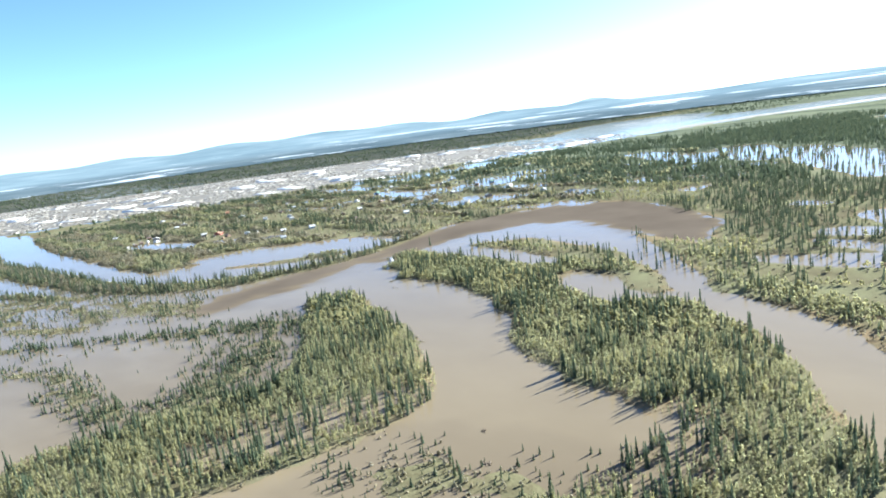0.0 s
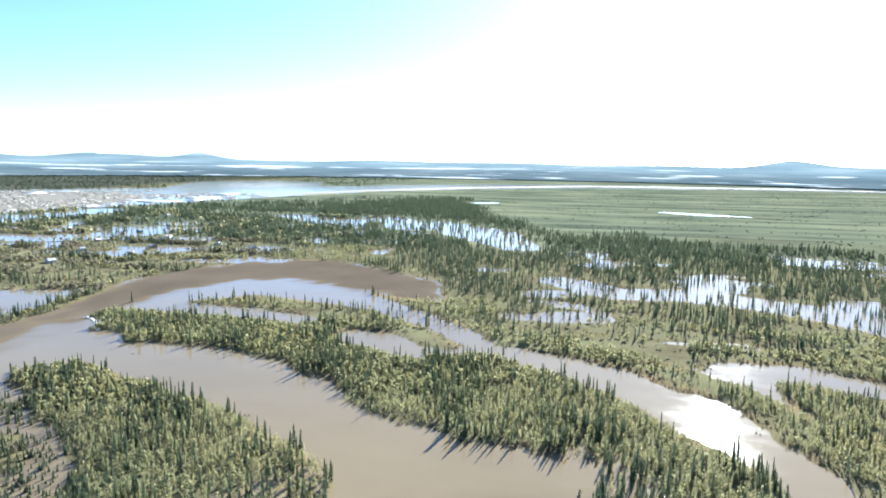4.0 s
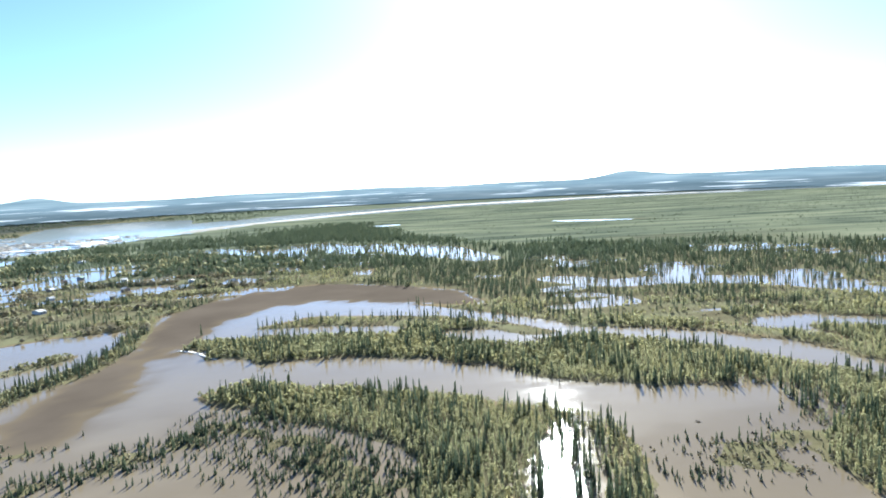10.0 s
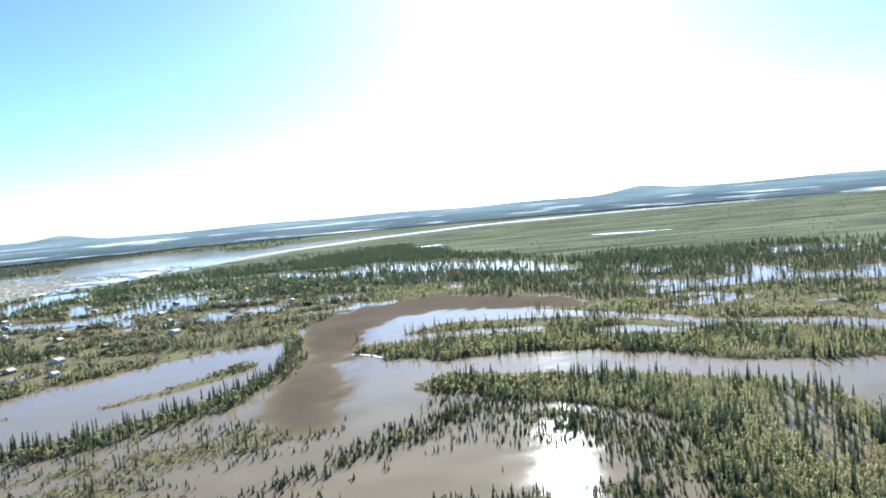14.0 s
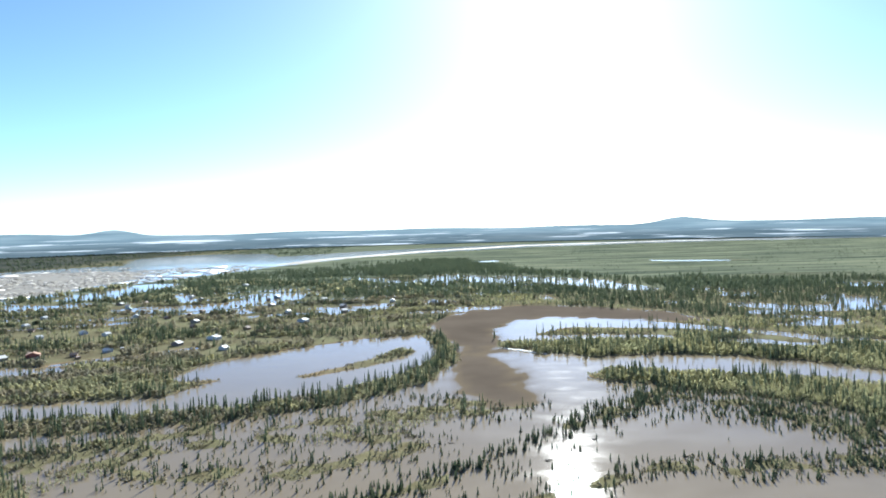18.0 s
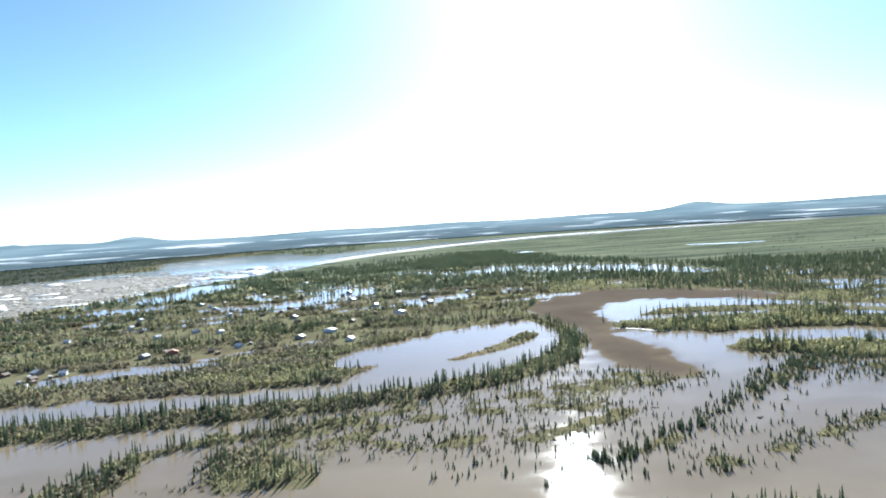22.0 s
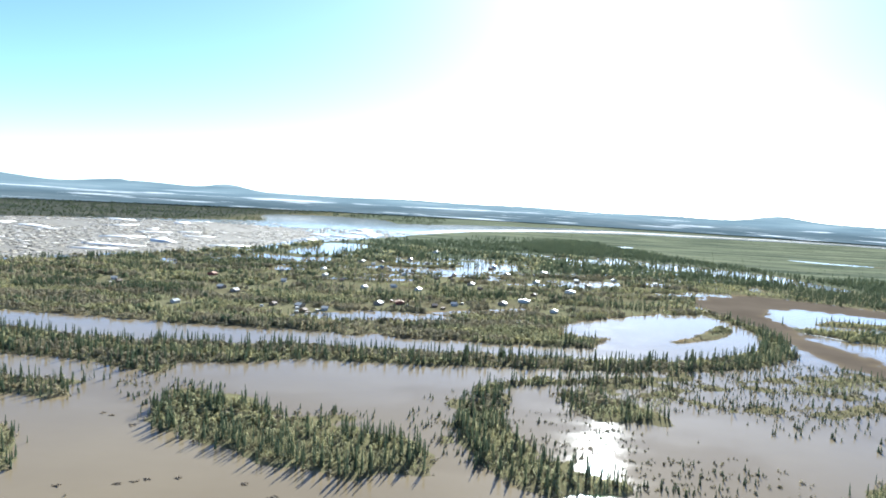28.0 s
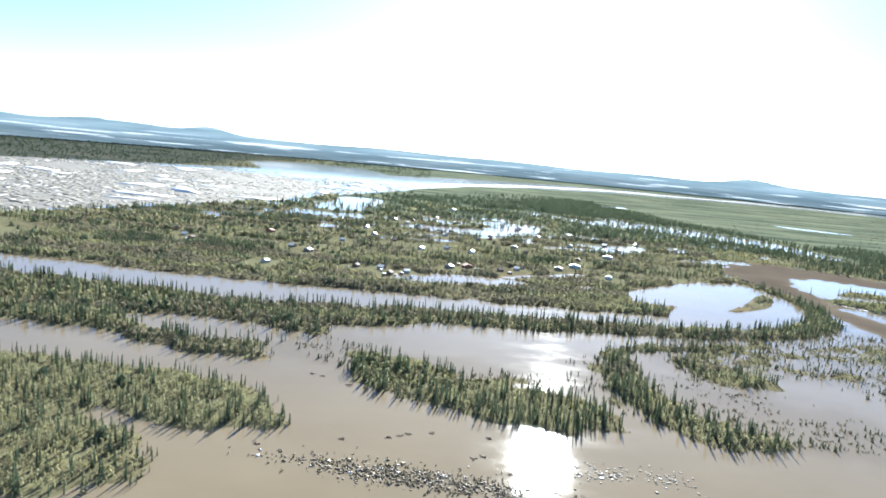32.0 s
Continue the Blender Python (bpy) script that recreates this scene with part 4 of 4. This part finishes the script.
DRIFT = plain("sodden_driftwood", (0.13, 0.095, 0.06), 0.9, 0, 0.4, 1.5)
raft = np.column_stack([rng.normal(-508, 26, 420), rng.normal(75, 4.5, 420)])
raft[:, 1] -= (raft[:, 0] + 515) * 0.12
slabs("drift_raft", raft, rng.uniform(0.2, 0.7, len(raft)) * (1 + rng.rand(len(raft)) ** 8), 0.35, DRIFT, "raft of brown drift and broken ice on the water", "drift", 34, 1.8)
crumbs = np.column_stack([rng.normal(-500, 30, 330), rng.normal(75, 5.5, 330)])
crumbs[:, 1] -= (crumbs[:, 0] + 505) * 0.12
slabs("ice_rubble", crumbs, rng.uniform(0.2, 0.75, len(crumbs)), 0.4, FLOES, "small lumps of white ice among the drift", "ice", 35)
brush = np.column_stack([rng.normal(-502, 30, 420), rng.normal(75, 6, 420)])
brush[:, 1] -= (brush[:, 0] + 505) * 0.12
stand("drift_brush", WILLOW, np.column_stack([brush, np.full(420, -0.05)]), rng.uniform(0.5, 1.5, 420), 1.5, TWIGS, "grey-brown brush and branches matted in the drift", "driftwood", 38)
strip = np.column_stack([rng.uniform(-440, -370, 160), rng.normal(95, 5, 160)])
slabs("ice_strip", strip, rng.uniform(0.2, 0.8, len(strip)), 0.2, FLOES, "thin line of floating ice lumps", "ice", 36, 2.0)


line = np.linspace(0, 1, 60)
line = np.column_stack([-8 + 40 * line, 600 - 30 * line + 3 * np.sin(line * 5)]) + rng.normal(0, 0.5, (60, 2))
slabs("stranded_ice_line", line, rng.uniform(0.7, 1.5, 60), 0.25, ICE, "thin pale line of stranded ice across the lake mouth", "ice", 37, 1.8)

GRUBBY = plain("grubby_ice", (0.36, 0.30, 0.23), 0.8, 0, 0.5, 2.0)
blocks = np.vstack([np.column_stack([rng.normal(-500, 32, 45), rng.normal(76, 8, 45)]), np.column_stack([rng.uniform(-450, -380, 9), rng.normal(92, 7, 9)])])
blocks[:45, 1] -= (blocks[:45, 0] + 505) * 0.12
for i, spot in enumerate(blocks):
    slabs("ice_block", spot[None], rng.uniform(0.4, 1.2, 1), 0.38, GRUBBY if i % 3 else ICE, "grubby block of broken ice afloat among driftwood" if i % 3 else "white block of broken ice afloat among driftwood", "ice block", 400 + i, 1.4, "ice blocks in the drift")


def drift_clump(i, x, y):
    rng = np.random.RandomState(100 + i)
    root = tagged(new("drift_clump"), "dark tangle of driftwood afloat on brown water", "driftwood", "drift on the river")
    root.location = (x, y, 0)
    for _ in range(7):
        long, thin, a = rng.uniform(1.2, 3.2), rng.uniform(0.12, 0.25), rng.uniform(0, 3.14)
        c, s = np.cos(a), np.sin(a)
        ox, oy = rng.normal(0, 0.7, 2)
        v, f = [], []
        for e, (k, w) in enumerate(((-1, 1.0), (0.1, 0.85), (1, 0.45))):
            for j in range(5):
                b = 2 * np.pi * j / 5
                v.append((ox + c * k * long / 2 - s * np.cos(b) * thin * w, oy + s * k * long / 2 + c * np.cos(b) * thin * w, 0.18 + np.sin(b) * thin * w + 0.2 * rng.rand() * (e == 2)))
        for e in range(2):
            for j in range(5):
                f.append((e * 5 + j, e * 5 + (j + 1) % 5, e * 5 + 5 + (j + 1) % 5, e * 5 + 5 + j))
        part("log", v, f, DRIFT, root)


CLUMPS = [(-577, 193), (-570, 190), (-552, 178), (-522, 112), (-516, 116), (-544, 106), (-570, 88), (-582, 93), (-479, 98), (-474, 101), (-462, 86), (-500, 122), (-512, 119), (-590, 120), (-455, 112), (-470, 122), (350, 372), (330, 390), (60, 300), (20, 330), (-10, 300), (-60, 330)]
tufts = np.random.RandomState(61)
for along in np.linspace(0, 1, 26):
    CLUMPS.append((-558 + 116 * along + tufts.normal(0, 3), 80 - 13 * along + tufts.normal(0, 3)))
for i, (x, y) in enumerate(CLUMPS):
    drift_clump(i, x, y)


def solid(name, bm, mat, parent, label=""):
    me = bpy.data.meshes.new(name)
    bm.to_mesh(me)
    bm.free()
    me.materials.append(mat)
    ob = new(name, me)
    ob.parent = parent
    return tagged(ob, label) if label else ob


def slab_bm(x0, x1, y0, y1, z0, z1, edge=0.0):
    bm = bmesh.new()
    bmesh.ops.create_cube(bm, size=1, matrix=Matrix.Translation(((x0 + x1) / 2, (y0 + y1) / 2, (z0 + z1) / 2)) @ Matrix.Diagonal((x1 - x0, y1 - y0, z1 - z0, 1)))
    if edge:
        bmesh.ops.bevel(bm, geom=bm.edges[:], offset=edge, segments=1, affect="EDGES")
    return bm


WALLS = [plain("weathered_boards", (0.30, 0.25, 0.20), 0.8), plain("white_siding", (0.62, 0.62, 0.60), 0.7), plain("red_siding", (0.30, 0.09, 0.06), 0.75), plain("log_wall", (0.22, 0.14, 0.08), 0.85), plain("blue_siding", (0.16, 0.24, 0.34), 0.75)]
ROOFS = [plain("pale_metal_roof", (0.42, 0.42, 0.41), 0.5, 0.1, 0.25), plain("brown_roof", (0.20, 0.14, 0.11), 0.8), plain("white_roof", (0.5, 0.49, 0.46), 0.6), plain("green_roof", (0.12, 0.22, 0.16), 0.6), plain("rusty_roof", (0.32, 0.16, 0.09), 0.75)]
GLASS, _, gb = material("dark_window_glass", 0.08)
gb.inputs["Base Color"].default_value = (0.03, 0.035, 0.04, 1)
TRIM = plain("white_trim", (0.7, 0.7, 0.68), 0.6)


def house(wide, deep, tall, pitch, wall_mat, roof_mat, label):
    root = tagged(new("house"), label, "house", "village houses")
    bm = bmesh.new()
    w, d = wide / 2, deep / 2
    ring = [(-w, 0), (w, 0), (w, tall), (0, tall + pitch), (-w, tall)]
    front = [bm.verts.new((x, -d, z)) for x, z in ring]
    back = [bm.verts.new((x, d, z)) for x, z in ring]
    bm.faces.new(front)
    bm.faces.new(back[::-1])
    for i in range(5):
        bm.faces.new((front[i], back[i], back[(i + 1) % 5], front[(i + 1) % 5]))
    bmesh.ops.recalc_face_normals(bm, faces=bm.faces)
    solid("wall", bm, wall_mat, root)
    over = 0.45
    for side in (-1, 1):
        bm = bmesh.new()
        slope = pitch / w
        low, high = (side * (w + over), tall - over * slope + 0.03), (0, tall + pitch + 0.03)
        vs = [bm.verts.new((x, y, z + up)) for up in (0, 0.16) for x, z in (low, high) for y in (-d - over, d + over)]
        for q in ((0, 1, 3, 2), (4, 6, 7, 5), (0, 4, 5, 1), (2, 3, 7, 6), (0, 2, 6, 4), (1, 5, 7, 3)):
            bm.faces.new([vs[i] for i in q])
        bmesh.ops.recalc_face_normals(bm, faces=bm.faces)
        solid("roof", bm, roof_mat, root)
    solid("door", slab_bm(-0.45, 0.45, -d - 0.06, -d + 0.02, 0.05, 2.05, 0.01), WALLS[3], root)
    for x in (-0.62 * w, 0.62 * w):
        win = solid("window", slab_bm(x - 0.65, x + 0.65, -d - 0.05, -d + 0.02, 0.95, 2.05), GLASS, root)
        solid("window_frame", slab_bm(x - 0.72, x + 0.72, -d - 0.07, -d - 0.03, 0.85, 0.95), TRIM, win)
    for y in (-0.5 * d, 0.5 * d):
        for side in (-1, 1):
            win = solid("window", slab_bm(side * w - 0.05, side * w + 0.05, y - 0.6, y + 0.6, 0.95, 2.05), GLASS, root)
            solid("window_frame", slab_bm(side * w - 0.07, side * w + 0.07, y - 0.68, y + 0.68, 0.85, 0.95), TRIM, win)
    solid("chimney", slab_bm(0.2 * w, 0.2 * w + 0.35, -0.2, 0.15, tall + pitch * 0.5, tall + pitch + 0.7, 0.02), ROOFS[0], root)
    return root


MODELS = [
    house(10, 7, 2.9, 1.9, WALLS[0], ROOFS[2], "weathered board house with a pale roof"),
    house(8, 6.5, 2.7, 1.7, WALLS[1], ROOFS[0], "white house with a shining metal roof"),
    house(12, 7.5, 3.0, 2.0, WALLS[2], ROOFS[4], "red house with a rusty metal roof"),
    house(7, 6, 2.5, 1.6, WALLS[3], ROOFS[1], "log cabin with a brown roof"),
    house(9, 7, 2.8, 2.2, WALLS[4], ROOFS[3], "blue house with a green roof"),
    house(14, 8, 3.2, 1.6, WALLS[1], ROOFS[2], "long white hall with a pale roof"),
]
rng = np.random.RandomState(77)
order = [1, 3, 0, 3, 1, 0, 2, 3, 1, 0, 5, 0, 1, 3, 1, 3, 0, 1, 5, 3, 1, 0, 1, 4, 1]
used = set()
for i, (x, y) in enumerate(HOMES_NEAR + HOMES_FAR):
    k = order[i % len(order)]
    at = pose(x, y, 0.25, 0, 0, rng.choice([-25, 65, 20, 110, 155]) + rng.uniform(-8, 8))
    if k not in used:
        MODELS[k].matrix_basis = at
        used.add(k)
    else:
        copy_thing(MODELS[k], at)


def shed(wide, deep, tall, wall_mat, roof_mat, label):
    """A small lean-to with one sloping roof and a plank door."""
    root = tagged(new("shed"), label, "shed", "sheds in the flooded yards")
    bm = slab_bm(-wide / 2, wide / 2, -deep / 2, deep / 2, 0, tall)
    for vert in bm.verts:
        if vert.co.z > 0.1 and vert.co.y > 0:
            vert.co.z += 0.5
    solid("wall", bm, wall_mat, root)
    bm = slab_bm(-wide / 2 - 0.2, wide / 2 + 0.2, -deep / 2 - 0.25, deep / 2 + 0.25, tall + 0.03, tall + 0.13)
    for vert in bm.verts:
        vert.co.z += 0.5 * (vert.co.y + deep / 2) / deep
    solid("roof", bm, roof_mat, root)
    solid("door", slab_bm(-0.4, 0.4, -deep / 2 - 0.05, -deep / 2 + 0.02, 0.05, 1.85, 0.01), WALLS[3], root)
    return root


SHEDS = [shed(4, 3, 2.1, WALLS[0], ROOFS[0], "small board shed with a shining tin roof"), shed(3, 2.6, 2.0, WALLS[1], ROOFS[2], "small white shed with a pale roof"), shed(5, 3.4, 2.2, WALLS[3], ROOFS[1], "brown log shed with a dark roof")]
for i, (x, y) in enumerate([(-565, 518), (-571, 541), (-552, 517), (-547, 534), (-535, 519), (-474, 590), (-458, 604), (-551, 505), (-416, 600), (-815, 563), (-833, 628), (-480, 628), (-395, 645), (-610, 540)]):
    at = pose(x, y, 0.2, 0, 0, 40 * i)
    if i < len(SHEDS):
        SHEDS[i].matrix_basis = at
    else:
        copy_thing(SHEDS[i % len(SHEDS)], at)
